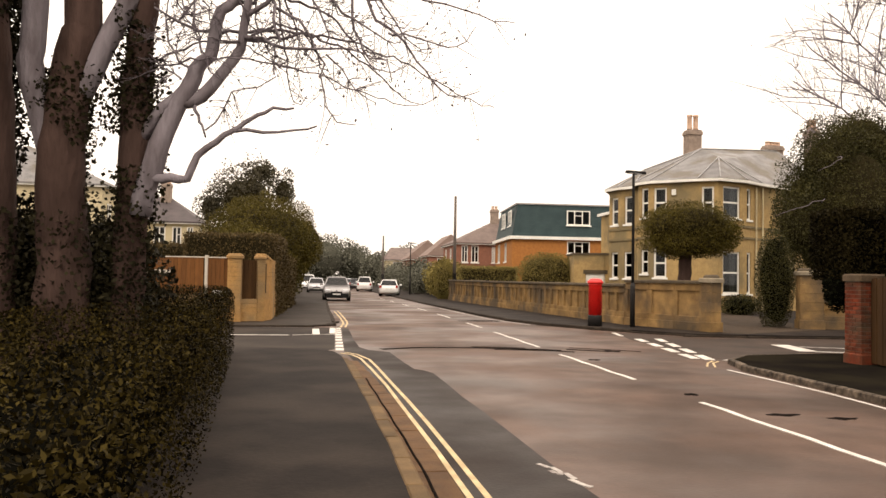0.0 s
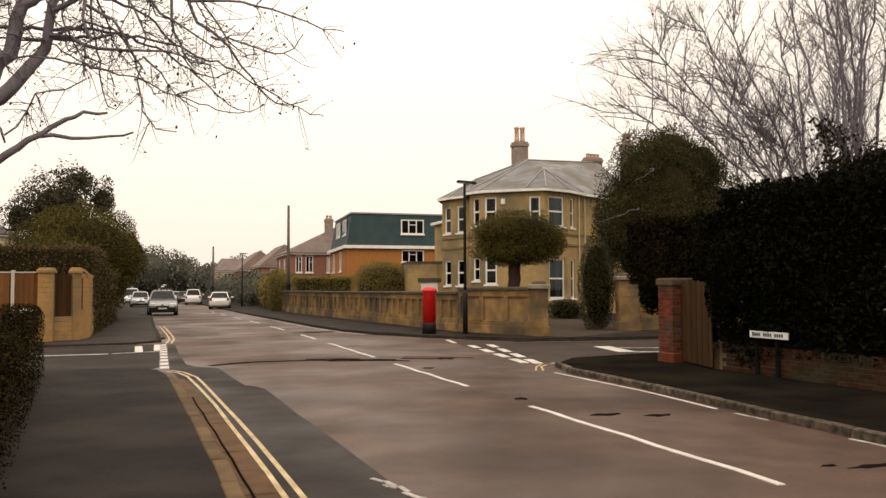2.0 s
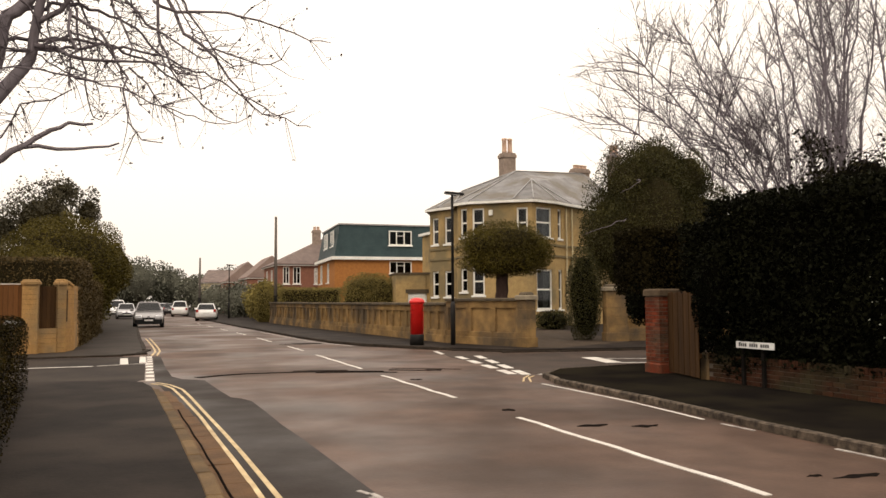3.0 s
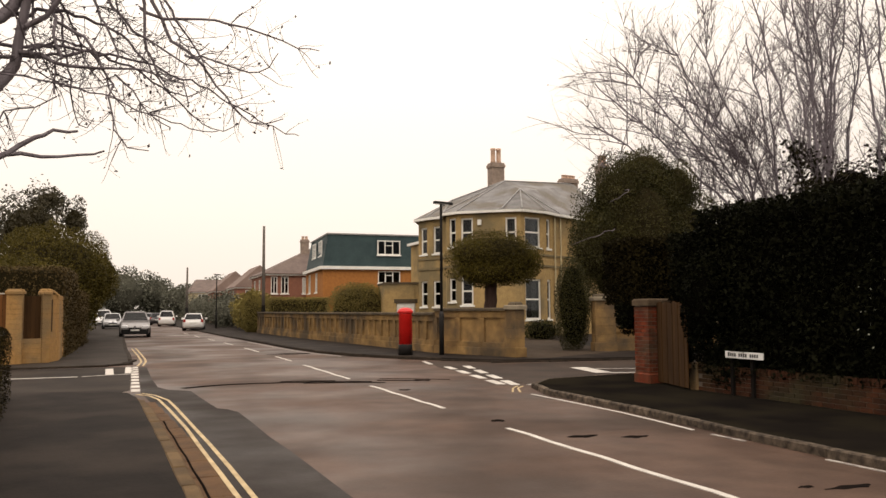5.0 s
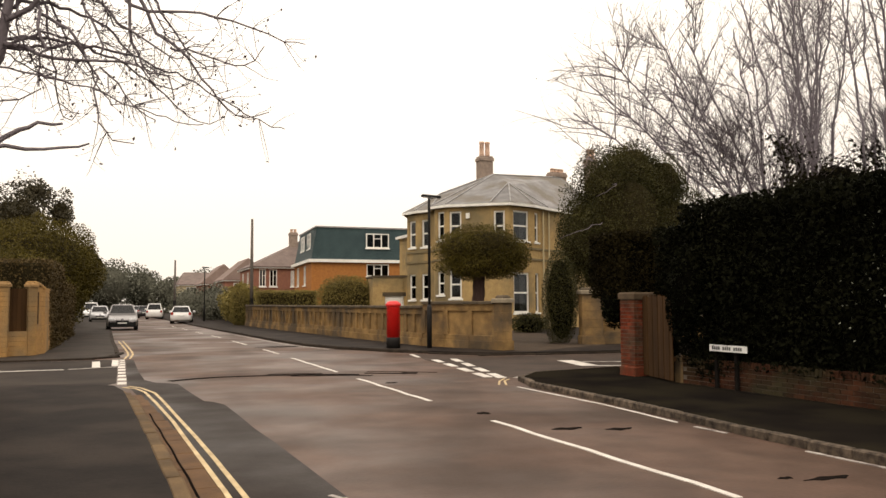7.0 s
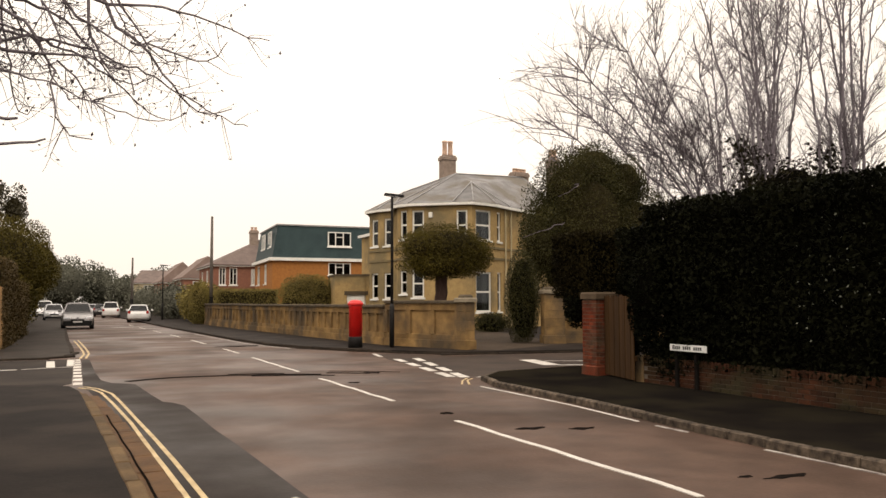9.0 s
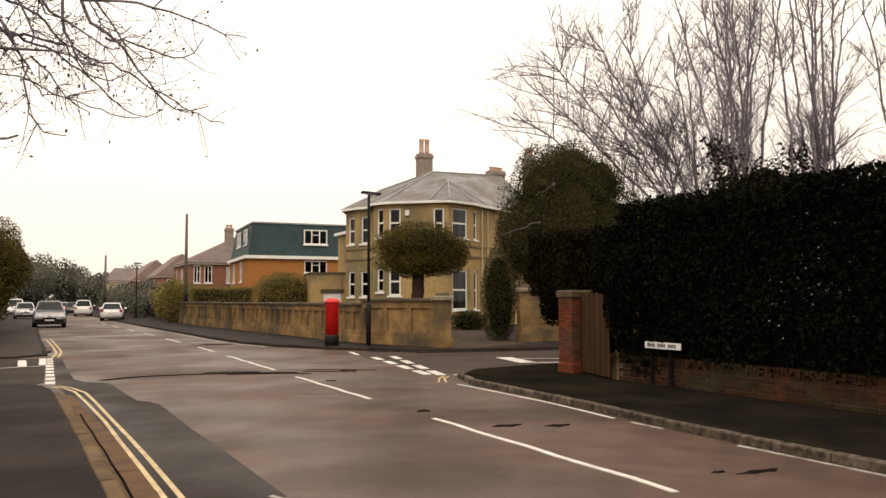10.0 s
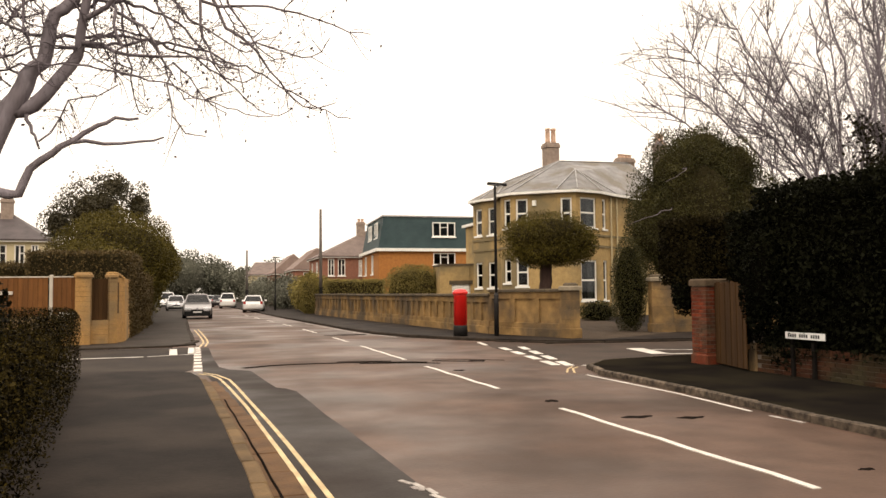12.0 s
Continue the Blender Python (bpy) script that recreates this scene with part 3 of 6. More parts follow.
for y0, y1 in ((-6.5, -2.0), (-0.3, 3.7), (5.5, 10.3), (12.75, 17.1), (19.0, 24.4), (26.7, 29.4), (33.2, 36.8), (40.5, 43.5), (47, 50), (54, 57), (61, 64)):
    f = lambda y: 4.8 - max(0, y - 28) * 0.02 - max(0, y - 40) * 0.02
    line("centre_dash", [(f(y0 + (y1 - y0) * k / 8) + 0.018 * math.sin(2.1 * k + y0), y0 + (y1 - y0) * k / 8) for k in range(9)], 0.078, WHITE_LINE, "white dash of the centre line")
line("double_yellow_line", [(1.05, -10), (1.03, 3), (0.92, 7.37), (0.88, 8.55), (0.83, 9.82), (0.76, 11.98), (0.63, 14.34), (0.51, 16.1), (0.36, 16.85), (0.14, 17.22)], 0.05, YELLOW_LINE, "faded yellow no-parking line")
line("double_yellow_line", [(1.2, -10), (1.17, 3), (1.05, 7.32), (1.0, 8.91), (0.94, 10.41), (0.85, 12.3), (0.75, 14.54), (0.67, 15.89), (0.47, 16.9), (0.24, 17.4)], 0.05, YELLOW_LINE, "faded yellow no-parking line")
line("double_yellow_line", [(0.03, 38.5), (0.14, 35.5), (0.24, 32.6), (0.32, 29.6), (0.33, 28.2), (0.21, 26.2)], 0.06, YELLOW_LINE, "faded yellow no-parking line")
line("double_yellow_line", [(0.19, 38.9), (0.29, 36), (0.38, 33), (0.46, 30), (0.47, 28.4), (0.36, 26.2)], 0.06, YELLOW_LINE, "faded yellow no-parking line")
for off in (0.0, 0.11):
    line("double_yellow_line", [(6.98 + off, 14.75 - off), (7.3 + off, 15.4), (7.62 + off * 0.6, 15.85 - off)], 0.04, YELLOW_LINE, "faded yellow no-parking line")
for k in range(9):
    line("give_way_dash", [(0.12, 17.8 + k * 0.93), (0.13, 18.32 + k * 0.93)], 0.17, WHITE_LINE, "white give-way dash across the side street", 0.006)
line("side_centre_line", [(-9, 22.5), (-2.9, 22.4), (-1.2, 22.45)], 0.12, WHITE_LINE, "thin white line in the side street", 0.006)
line("side_centre_line", [(-1.1, 22.5), (0.02, 22.9)], 0.1, WORN_LINE, "worn white line in the side street", 0.006)
line("side_mark", [(-0.48, 22.9), (-0.54, 25.2)], 0.2, WHITE_LINE, "white block marking in the side street", 0.006)
line("side_mark", [(-0.02, 23.2), (-0.02, 25.7)], 0.2, WHITE_LINE, "white block marking in the side street", 0.006)
for row in (0, 1):
    for k in range(4):
        a, b = k / 4, (k + 0.66) / 4
        x0, y0, x1, y1 = (8.33, 21.9, 7.38, 15.8) if row == 0 else (8.95, 22.0, 7.55, 15.5)
        line("give_way_dash", [(x0 + (x1 - x0) * a, y0 + (y1 - y0) * a), (x0 + (x1 - x0) * b, y0 + (y1 - y0) * b)], 0.2, WHITE_LINE, "white give-way dash across the right side road", 0.006)
line("edge_dash", [(8.55, 24.5), (8.3, 23.1)], 0.12, WHITE_LINE, "white edge dash")
line("edge_line", [(7.12, 14.2), (7.13, 12.6), (7.13, 11.2), (7.06, 10.2), (6.97, 9.2)], 0.05, WHITE_LINE, "white edge line along the kerb")
line("edge_line", [(6.95, 8.8), (6.95, 8.2)], 0.05, WORN_LINE, "worn white edge line")
line("edge_line", [(6.9, 6.9), (6.92, 5.4), (6.92, 3)], 0.05, WORN_LINE, "worn white edge line")
line("edge_line", [(6.9, 28.6), (6.2, 32), (5.9, 38), (5.65, 44)], 0.09, WORN_LINE, "worn white edge line")
line("arrow_mark", [(11.5, 20.1), (11.12, 18.15)], 0.45, WHITE_LINE, "white marking on the right side road", 0.006)
line("arrow_mark", [(11.25, 18.1), (11.9, 17.9), (13.2, 17.6)], 0.14, WHITE_LINE, "white marking on the right side road", 0.006)
line("arrow_mark", [(11.7, 19.5), (12.6, 19.1), (13.6, 18.8)], 0.14, WORN_LINE, "white marking on the right side road", 0.006)
line("corner_mark", [(7.93, 15.94), (8.6, 16.4)], 0.14, WORN_LINE, "worn white line at the corner", 0.006)
for pts in ([(1.72, 6.85), (1.78, 6.7)], [(1.8, 6.72), (1.83, 6.55), (1.8, 6.45)], [(1.86, 6.5), (1.88, 6.3)], [(1.84, 6.3), (1.9, 6.1), (1.94, 6.05)], [(1.76, 6.6), (1.78, 6.5)]):
    line("worn_letter", pts, 0.05, WORN_LINE, "fragment of worn white lettering", 0.006)


# ---- left side: hedge, ivy trees, corner wall ----
def hedge_block(name, lo, hi, n, size, leaf, label, seed, thick=0.14, amp=0.08, freq=1.4, inset=0.12, turn=None, round_off=0.0):
    rng = np.random.default_rng(seed)
    ob = thing(name, label, "hedge")
    lo2, hi2 = [lo[0] + inset, lo[1] + inset, lo[2] - 0.02], [hi[0] - inset, hi[1] - inset, hi[2] - inset]
    # Added solid body; its dark colour stands for shade inside the hedge.
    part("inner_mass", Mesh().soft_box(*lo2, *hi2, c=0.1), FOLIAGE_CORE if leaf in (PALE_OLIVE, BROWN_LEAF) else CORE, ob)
    pts = box_points(n, lo, hi, rng, seed, thick, amp, freq)
    if round_off:
        mid, half = (np.array(lo) + np.array(hi)) / 2, (np.array(hi) - np.array(lo)) / 2
        q = np.maximum(np.abs(pts - mid) - (half - round_off), 0)
        q[:, 2] *= pts[:, 2] > mid[2]
        ln = np.linalg.norm(q, axis=1)
        pull = np.where(ln > round_off, 1 - round_off / np.maximum(ln, 1e-6), 0)[:, None]
        pts = pts - np.sign(pts - mid) * q * pull * 0.85
    leaves("foliage", pts, size, leaf, ob, rng)
    if turn:
        ob.matrix_basis = turn
    return ob


def shrub(name, centre, radii, n, size, leaf, label, seed, category="shrub", trunk=None, amp=0.22, freq=0.7, thick=0.3, extra=()):
    """An uneven evergreen crown of leaf clumps, with further lobes in extra, on a short trunk."""
    rng = np.random.default_rng(seed)
    ob = thing(name, label, category)
    lobes = [(centre, radii), *extra]
    pts, core = [], Mesh()
    vol = [r[0] * r[1] + r[1] * r[2] + r[0] * r[2] for _, r in lobes]
    for (c, r), v in zip(lobes, vol):
        pts.append(shell_points(int(n * v / sum(vol)), c, r, rng, seed, thick, amp, freq, 0.12))
        b = blob(c, r, seed, 0.55 if leaf is GREY_LEAF else 0.74)
        core.add(b.v, b.f)
    # The core's colour carries the crown's inner shade, paler for hazy crowns.
    part("inner_mass", core, HAZE_CORE if leaf is HAZE_LEAF else FOLIAGE_CORE if leaf in (GREY_LEAF, OLIVE_LEAF, PALE_OLIVE, BROWN_LEAF, BIG_SHRUB_LEAF) else CORE, ob, smooth=True)
    leaves("foliage", np.concatenate(pts), size, leaf, ob, rng)
    if trunk:
        part("trunk", limb_skin(limb([(trunk[0], trunk[1], 0.05), (trunk[0] + 0.05, trunk[1], trunk[2] * 0.5), (centre[0], centre[1], trunk[2] + 0.3)], trunk[3], trunk[3] * 0.7, rng), 9, 0.5), TRUNK_BARK, ob, smooth=True)
    return ob


hedge_turn = pose(-0.95, 5.0, 0, 0.9, 0, 5.2)
hedge_block("privet_hedge", (-1.9, -3.6, -0.12), (0.05, 11.9, 1.2), 84000, 0.031, HEDGE_LEAF, "clipped low privet hedge with small yellowish-green leaves", 11, thick=0.42, amp=0.12, freq=1.3, inset=0.4, turn=hedge_turn, round_off=0.34)


def ivy_points(limbs, n, rng, spread, zmax):
    segs = [s for l in limbs for s in l if s[2] < zmax]
    pick = rng.integers(len(segs), size=n)
    s = np.array(segs)[pick]
    t = rng.random(n)[:, None]
    p = s[:, :3] * (1 - t) + s[:, 4:7] * t
    d = rng.normal(size=(n, 3))
    d /= np.linalg.norm(d, axis=1)[:, None]
    return p + d * (s[:, 3:4] + spread * rng.random(n)[:, None] ** 2)


def street_tree(name, limbs, label, seed, twig_count, ivy, sub):
    rng = np.random.default_rng(seed)
    ob = thing(name, label, "tree")
    made = [limb(p, r0, r1, rng, wobble=0.012) for p, r0, r1 in limbs]
    for k, l in enumerate(made):
        part("trunk" if k == 0 else "limb", limb_skin(l, 14 if k == 0 else 10 if limbs[k][1] > 0.03 else 6, 0.8 if k == 0 else 0), TRUNK_BARK if limbs[k][1] > 0.18 else BARK, ob, smooth=True)
    crown = [l for l, (p, r0, r1) in zip(made, limbs) if p[-1][2] > 4.0 and r0 > 0.05]
    boughs = []
    for _ in range(sub):
        l = crown[rng.integers(len(crown))]
        s = l[int(rng.uniform(0.45, 0.98) * (len(l) - 1))]
        a = np.array(s[4:7])
        reach = rng.uniform(0.8, 2.6)
        dirx = rng.uniform(0.1, 1.0)
        b = a + np.array([reach * dirx, rng.uniform(-0.9, 0.9), rng.uniform(-0.1, 0.5)])
        low = 3.35 + 0.28 * max(0.0, b[0] + 0.4)
        c = b + np.array([0.5 * reach * dirx, rng.uniform(-0.5, 0.5), -rng.uniform(0.2, 1.4)])
        c[2] = max(c[2], low)
        c[0] = min(c[0], 1.15 + 0.5 * rng.random() ** 3)
        e = c + np.array([rng.uniform(0.1, 0.4), rng.uniform(-0.2, 0.2), rng.uniform(-0.05, 0.12)])
        boughs.append(limb([a, (a + b) / 2 + np.array([0, 0, 0.15]), b, c, e], rng.uniform(0.012, 0.024), 0.005, rng, wobble=0.014, step=0.1))
    low_limbs = [l for l, (p, r0, r1) in zip(made, limbs) if r0 < 0.035 and p[0][2] > 3.6]
    twigs = shoots(boughs + low_limbs, twig_count, 0.4, 0.005, rng, up=0.1, spread=0.9, droop=0.3, steps=9)
    fine = shoots(twigs, int(twig_count * 1.1), 0.16, 0.004, rng, up=0.45, spread=0.8, droop=0.1, steps=5)
    if boughs:
        tube_part("bough_mass", boughs, 5, TWIG, ob)["kind"] = "stuff"
    tube_part("twig_mass", twigs + fine, 3, TWIG, ob)["kind"] = "stuff"
    tips = np.array([l[-1][4:7] for l in fine + twigs])
    tips = tips[rng.random(len(tips)) < 0.55] + rng.normal(size=(1, 3)) * 0.01
    leaves("bud_mass", tips, 0.042, TWIG, ob, rng, "shrivelled brown leaves and buds", stuff=True)
    if ivy:
        p = ivy_points([l for l, (q, r0, r1) in zip(made, limbs) if r0 > 0.165], ivy, rng, 0.24, 5.0)
        keep = np.array([noise.noise(Vector(q) * 1.3 + Vector((seed, 0, 0))) > 0.02 or q[2] < 2.2 for q in p])
        leaves("ivy", p[keep], 0.055, IVY_LEAF, ob, rng, "dark ivy climbing the trunk", aspect=0.75)
    return ob


street_tree("ivy_clad_tree", [
    ([(-2.95, 9.2, 0), (-2.88, 9.1, 1.3), (-2.92, 9.05, 2.2), (-2.93, 9, 2.7), (-2.9, 9, 3.1), (-2.86, 9, 3.45)], 0.3, 0.22),
    ([(-2.98, 9.0, 2.75), (-3.14, 9.0, 3.35), (-3.26, 9, 3.8), (-3.22, 9, 4.4), (-3.1, 9, 7.5)], 0.15, 0.09),
    ([(-2.88, 9.0, 3.2), (-2.83, 9, 3.68), (-2.76, 9, 4.1), (-2.7, 9, 4.6), (-2.6, 8.8, 7.5)], 0.22, 0.12),
    ([(-3.62, 9.3, 0), (-3.58, 9.2, 2), (-3.62, 9.1, 3.6), (-3.7, 9, 5), (-3.7, 9, 7.5)], 0.2, 0.12),
    ([(-2.82, 9.0, 3.3), (-2.6, 9, 3.72), (-2.4, 9, 4.19), (-2.2, 9, 4.65), (-1.5, 8.7, 6.2)], 0.13, 0.08)],
    "thick forked bare tree with ivy on its trunk", 21, 300, 15000, 20)
FORK = [
    ([(-2.38, 9.4, 0), (-2.28, 9.3, 1.4), (-2.22, 9.2, 2.1), (-2.2, 9.15, 2.65), (-2.22, 9.15, 3.15), (-2.21, 9.15, 3.65), (-2.15, 9.1, 4.2), (-1.95, 9, 7.2)], 0.2, 0.085),
    ([(-2.12, 9.1, 2.2), (-2.04, 9.05, 2.6), (-1.93, 9, 2.93), (-1.8, 9, 3.24), (-1.64, 9, 3.55), (-1.55, 9, 3.8)], 0.125, 0.085),
    ([(-2.18, 9.1, 2.95), (-1.92, 9.03, 3.35), (-1.68, 9.0, 3.56)], 0.065, 0.06),
    ([(-1.62, 9, 3.6), (-1.55, 9, 3.8), (-1.42, 9, 3.95), (-1.37, 9, 4.2), (-1.31, 9, 4.43), (-1.14, 9, 4.6), (-0.7, 8.8, 5.4)], 0.085, 0.05),
    ([(-1.7, 9, 3.42), (-1.5, 9, 3.5), (-1.32, 9.02, 3.74), (-1.17, 9.03, 3.94), (-1.08, 9.02, 4.14), (-1.05, 9, 4.37), (-0.9, 8.9, 5.2)], 0.075, 0.04),
]
LOW_BOUGH = [
    ([(-2.05, 9.05, 2.45), (-1.95, 9, 2.59), (-1.8, 9, 2.6), (-1.63, 9, 2.61), (-1.53, 9, 2.84), (-1.32, 9, 3.02), (-1.15, 9, 3.15), (-0.92, 9, 3.3), (-0.73, 9, 3.39), (-0.51, 9, 3.41)], 0.062, 0.012),
    ([(-1.16, 9, 3.13), (-0.84, 9, 3.125), (-0.51, 9, 3.17), (-0.26, 9, 3.225)], 0.022, 0.009),
    ([(-1.56, 9, 3.42), (-1.53, 9, 3.28), (-1.47, 9, 3.16), (-1.44, 9, 3.05)], 0.022, 0.01),
]


def bough(pts, r0, r1, y=9.0, drift=0.25):
    """A thin branch given by its reach and height, drifting in depth."""
    return [(x, y - drift * i / len(pts) + 0.05 * math.sin(3.1 * i + x), z) for i, (x, z) in enumerate(pts)], r0, r1


SPRAYS = [
    bough([(-0.8, 4.95), (-0.75, 4.6), (-0.75, 4.4), (-0.71, 4.21), (-0.66, 4.07)], 0.022, 0.012),
    bough([(-0.74, 4.1), (-0.74, 3.87), (-0.72, 3.72)], 0.012, 0.007),
    bough([(-1.06, 4.15), (-0.85, 4.17), (-0.74, 4.06), (-0.49, 4.05), (-0.21, 4.03), (-0.04, 4.06), (0.19, 4.0), (0.37, 3.97)], 0.024, 0.006),
    bough([(-0.76, 4.5), (-0.58, 4.44), (-0.41, 4.25), (-0.3, 4.05), (-0.22, 3.87), (-0.21, 3.6), (-0.16, 3.42), (-0.04, 3.24), (0.16, 3.21)], 0.018, 0.005),
    bough([(-0.71, 3.74), (-0.92, 3.62), (-1.19, 3.54), (-1.26, 3.37), (-1.44, 3.12)], 0.006, 0.01, drift=0.0),
    bough([(-1.06, 4.38), (-0.85, 4.54), (-0.69, 4.7), (-0.3, 5.1)], 0.03, 0.02),
]
HANGING = [
    bough([(-0.1, 5.3), (0.07, 4.77), (0.08, 4.41), (0.19, 4.17), (0.28, 3.97), (0.48, 3.94), (0.54, 3.7)], 0.02, 0.006),
    bough([(0.1, 5.0), (0.27, 4.66), (0.37, 4.43), (0.6, 4.24), (0.73, 4.08), (0.9, 3.85), (1.08, 3.67), (1.28, 3.55), (1.51, 3.65)], 0.02, 0.005),
    bough([(0.05, 4.75), (0.29, 4.65), (0.66, 4.69), (0.96, 4.64), (1.33, 4.58), (1.64, 4.43), (1.9, 4.44)], 0.018, 0.005),
    bough([(-0.5, 5.0), (-0.38, 4.7), (-0.27, 4.5), (-0.16, 4.27), (-0.17, 4.1)], 0.016, 0.008),
    bough([(0.5, 4.3), (0.66, 4.28), (0.96, 4.2), (1.14, 4.12), (1.36, 4.2), (1.44, 4.34)], 0.012, 0.005),
    bough([(-0.18, 4.02), (-0.01, 3.86), (0.16, 3.62), (0.36, 3.47)], 0.011, 0.005),
    bough([(-0.35, 5.0), (-0.22, 4.73), (0.01, 4.46), (0.19, 4.36), (0.48, 4.16), (0.63, 4.14)], 0.018, 0.006),
]
INNER = [
    bough([(-1.34, 4.22), (-1.54, 4.19), (-1.76, 4.27), (-1.98, 4.39)], 0.02, 0.01),
    bough([(-1.59, 3.75), (-1.73, 3.87), (-1.81, 4.04), (-1.87, 4.27), (-1.8, 4.6)], 0.014, 0.007),
    bough([(-1.7, 3.66), (-1.87, 3.8), (-2.0, 3.87)], 0.012, 0.008),
    bough([(-1.5, 3.95), (-1.6, 4.25), (-1.56, 4.5), (-1.4, 4.9)], 0.012, 0.006),
    bough([(-1.76, 4.27), (-1.62, 4.5), (-1.3, 4.75), (-1.1, 5.1)], 0.014, 0.006),
    bough([(-1.1, 4.1), (-1.3, 4.13), (-1.42, 4.08)], 0.014, 0.008),
]
street_tree("ivy_clad_tree", FORK + LOW_BOUGH + SPRAYS + HANGING + INNER, "forked bare tree with ivy and a long low bough", 22, 760, 12000, 16)
shrub("ivy_thicket", (-4.75, 9.6, 2.6), (1.2, 1.2, 3.6), 60000, 0.08, IVY_LEAF, "tall dark thicket of ivy behind the hedge", 23, extra=[((-3.6, 9.9, 1.3), (1.3, 0.8, 1.2)), ((-4.2, 8.0, 5.2), (0.8, 0.9, 1.8)), ((-4.35, 9.3, 4.3), (0.95, 0.9, 2.2)), ((-3.0, 10.2, 1.2), (1.1, 0.5, 1.0))])


corner = thing("corner_wall", "buff brick garden wall with piers and wood infill panels", "wall", at=pose(0, 0, 0.05))
for pts, z1 in (([(-6.32, 28.05), (-3.35, 28.0)], 0.85), ([(-3.35, 28.0), (-2.5, 28.4)], 0.7), ([(-2.5, 28.4), (-2.28, 29.35)], 2.0), ([(-2.28, 29.35), (-2.36, 33.1)], 0.9), ([(-12.6, 28.3), (-6.34, 28.05)], 0.85)):
    (x0, y0), (x1, y1) = pts
    ln = math.hypot(x1 - x0, y1 - y0)
    at = pose(x0, y0, 0, 0, 0, math.degrees(math.atan2(y1 - y0, x1 - x0)))
    mb, z = Mesh(), 0.0
    while z < z1:
        mb.soft_box(0, -0.11, z + 0.006, ln, 0.11, z + 0.15, c=0.008)
        z += 0.15
    part("wall_stretch", mb, BUFF_BRICK, corner, at=at)
    upper = Mesh()
    if x1 < -3:
        cuts = [0.0, 2.08, ln] if ln < 4 else [ln * i / 3 for i in range(4)]
        for a, b in zip(cuts, cuts[1:]):
            a = a + 0.06
            for j in range(int((b - a) / 0.14)):
                part("fence_board", Mesh().soft_box(a + j * 0.14, -0.02 - 0.012 * (j % 2), z1, a + j * 0.14 + 0.134, 0.012 - 0.012 * (j % 2), 2.1, c=0.004), FENCE_WOOD, corner, at=at)
            part("capping_rail", Mesh().soft_box(a + 0.02, -0.045, 2.1, b, 0.03, 2.135, c=0.005), CONCRETE, corner, "pale capping rail", at=at)
            part("concrete_post", Mesh().soft_box(a - 0.08, -0.07, 0.85, a + 0.02, 0.06, 2.18, c=0.01), CONCRETE, corner, "pale concrete fence post", at=at)
    elif z1 < 0.8:
        for j in range(int(ln / 0.13)):
            part("fence_board", Mesh().soft_box(j * 0.13, -0.03, z1 - 0.05, j * 0.13 + 0.125, 0.01, 2.05, c=0.004), OLD_WOOD, corner, at=at)
    else:
        while z < 2.05:
            upper.soft_box(0, -0.1, z + 0.006, ln, 0.1, z + 0.15, c=0.008)
            z += 0.15
        part("wall_stretch", upper, BUFF_BRICK, corner, at=at)
for x, y, w, turn in ((-3.28, 27.98, 0.44, 0), (-2.5, 28.4, 0.27, 30)):
    at = pose(x, y, 0, 0, 0, turn)
    mb, z = Mesh(), 0.0
    while z < 2.1:
        mb.soft_box(-w / 2, -w / 2, z + 0.006, w / 2, w / 2, z + 0.15, c=0.008)
        z += 0.15
    pier = part("pier", mb, BUFF_BRICK, corner, at=at)
    part("cap", Mesh().soft_box(-w / 2 - 0.05, -w / 2 - 0.05, 2.1, w / 2 + 0.05, w / 2 + 0.05, 2.26, c=0.08), BUFF_BRICK, pier, "rounded brick cap")

slope = math.degrees(math.atan2(0.95, 0.22))
for k in range(5):
    part("coping_brick", Mesh().soft_box(k * 0.2 - 0.1, -0.15, 2.03 + 0.16 * math.cos(k * 0.36), k * 0.2 + 0.095, 0.15, 2.12 + 0.16 * math.cos(k * 0.36), c=0.03), BUFF_BRICK, corner, at=pose(-2.5, 28.4, 0, 0, 0, slope))
part("slot_board", Mesh().box(0.2, -0.118, 0.95, 0.34, -0.1, 1.95), OLD_WOOD, corner, "narrow dark board let into the wall", at=pose(-2.5, 28.4, 0, 0, 0, slope))
part("gravel_board", Mesh().soft_box(-6.3, 27.94, 1.58, -5.28, 27.99, 1.68, c=0.01), CONCRETE, corner, "pale concrete board below the fence panel")
wall_plate = tagged(part("wall_plate", Mesh().soft_box(-3.98, 27.862, 0.9, -3.52, 27.887, 1.07, c=0.005), SIGN_WHITE), "small white name plate fixed low on the garden wall", "sign")

hedge_block("tall_clipped_hedge", (-8.6, 32.0, 0.05), (-5.5, 36.5, 2.75), 16000, 0.09, BROWN_LEAF, "lower clipped hedge behind the board fence", 34, thick=0.2, amp=0.2, freq=0.7)
hedge_block("overhanging_hedge", (-3.4, 33.2, 0.05), (-2.1, 46.0, 2.5), 26000, 0.08, BROWN_LEAF, "brown hedge at the pavement where the brick wall ends", 35, thick=0.2, amp=0.22, freq=0.7)
hedge_block("tall_clipped_hedge", (-5.6, 31.5, 0.05), (-2.15, 38.5, 3.17), 30000, 0.09, BROWN_LEAF, "tall clipped hedge with brownish leaves behind the wall", 31, thick=0.2, amp=0.1)
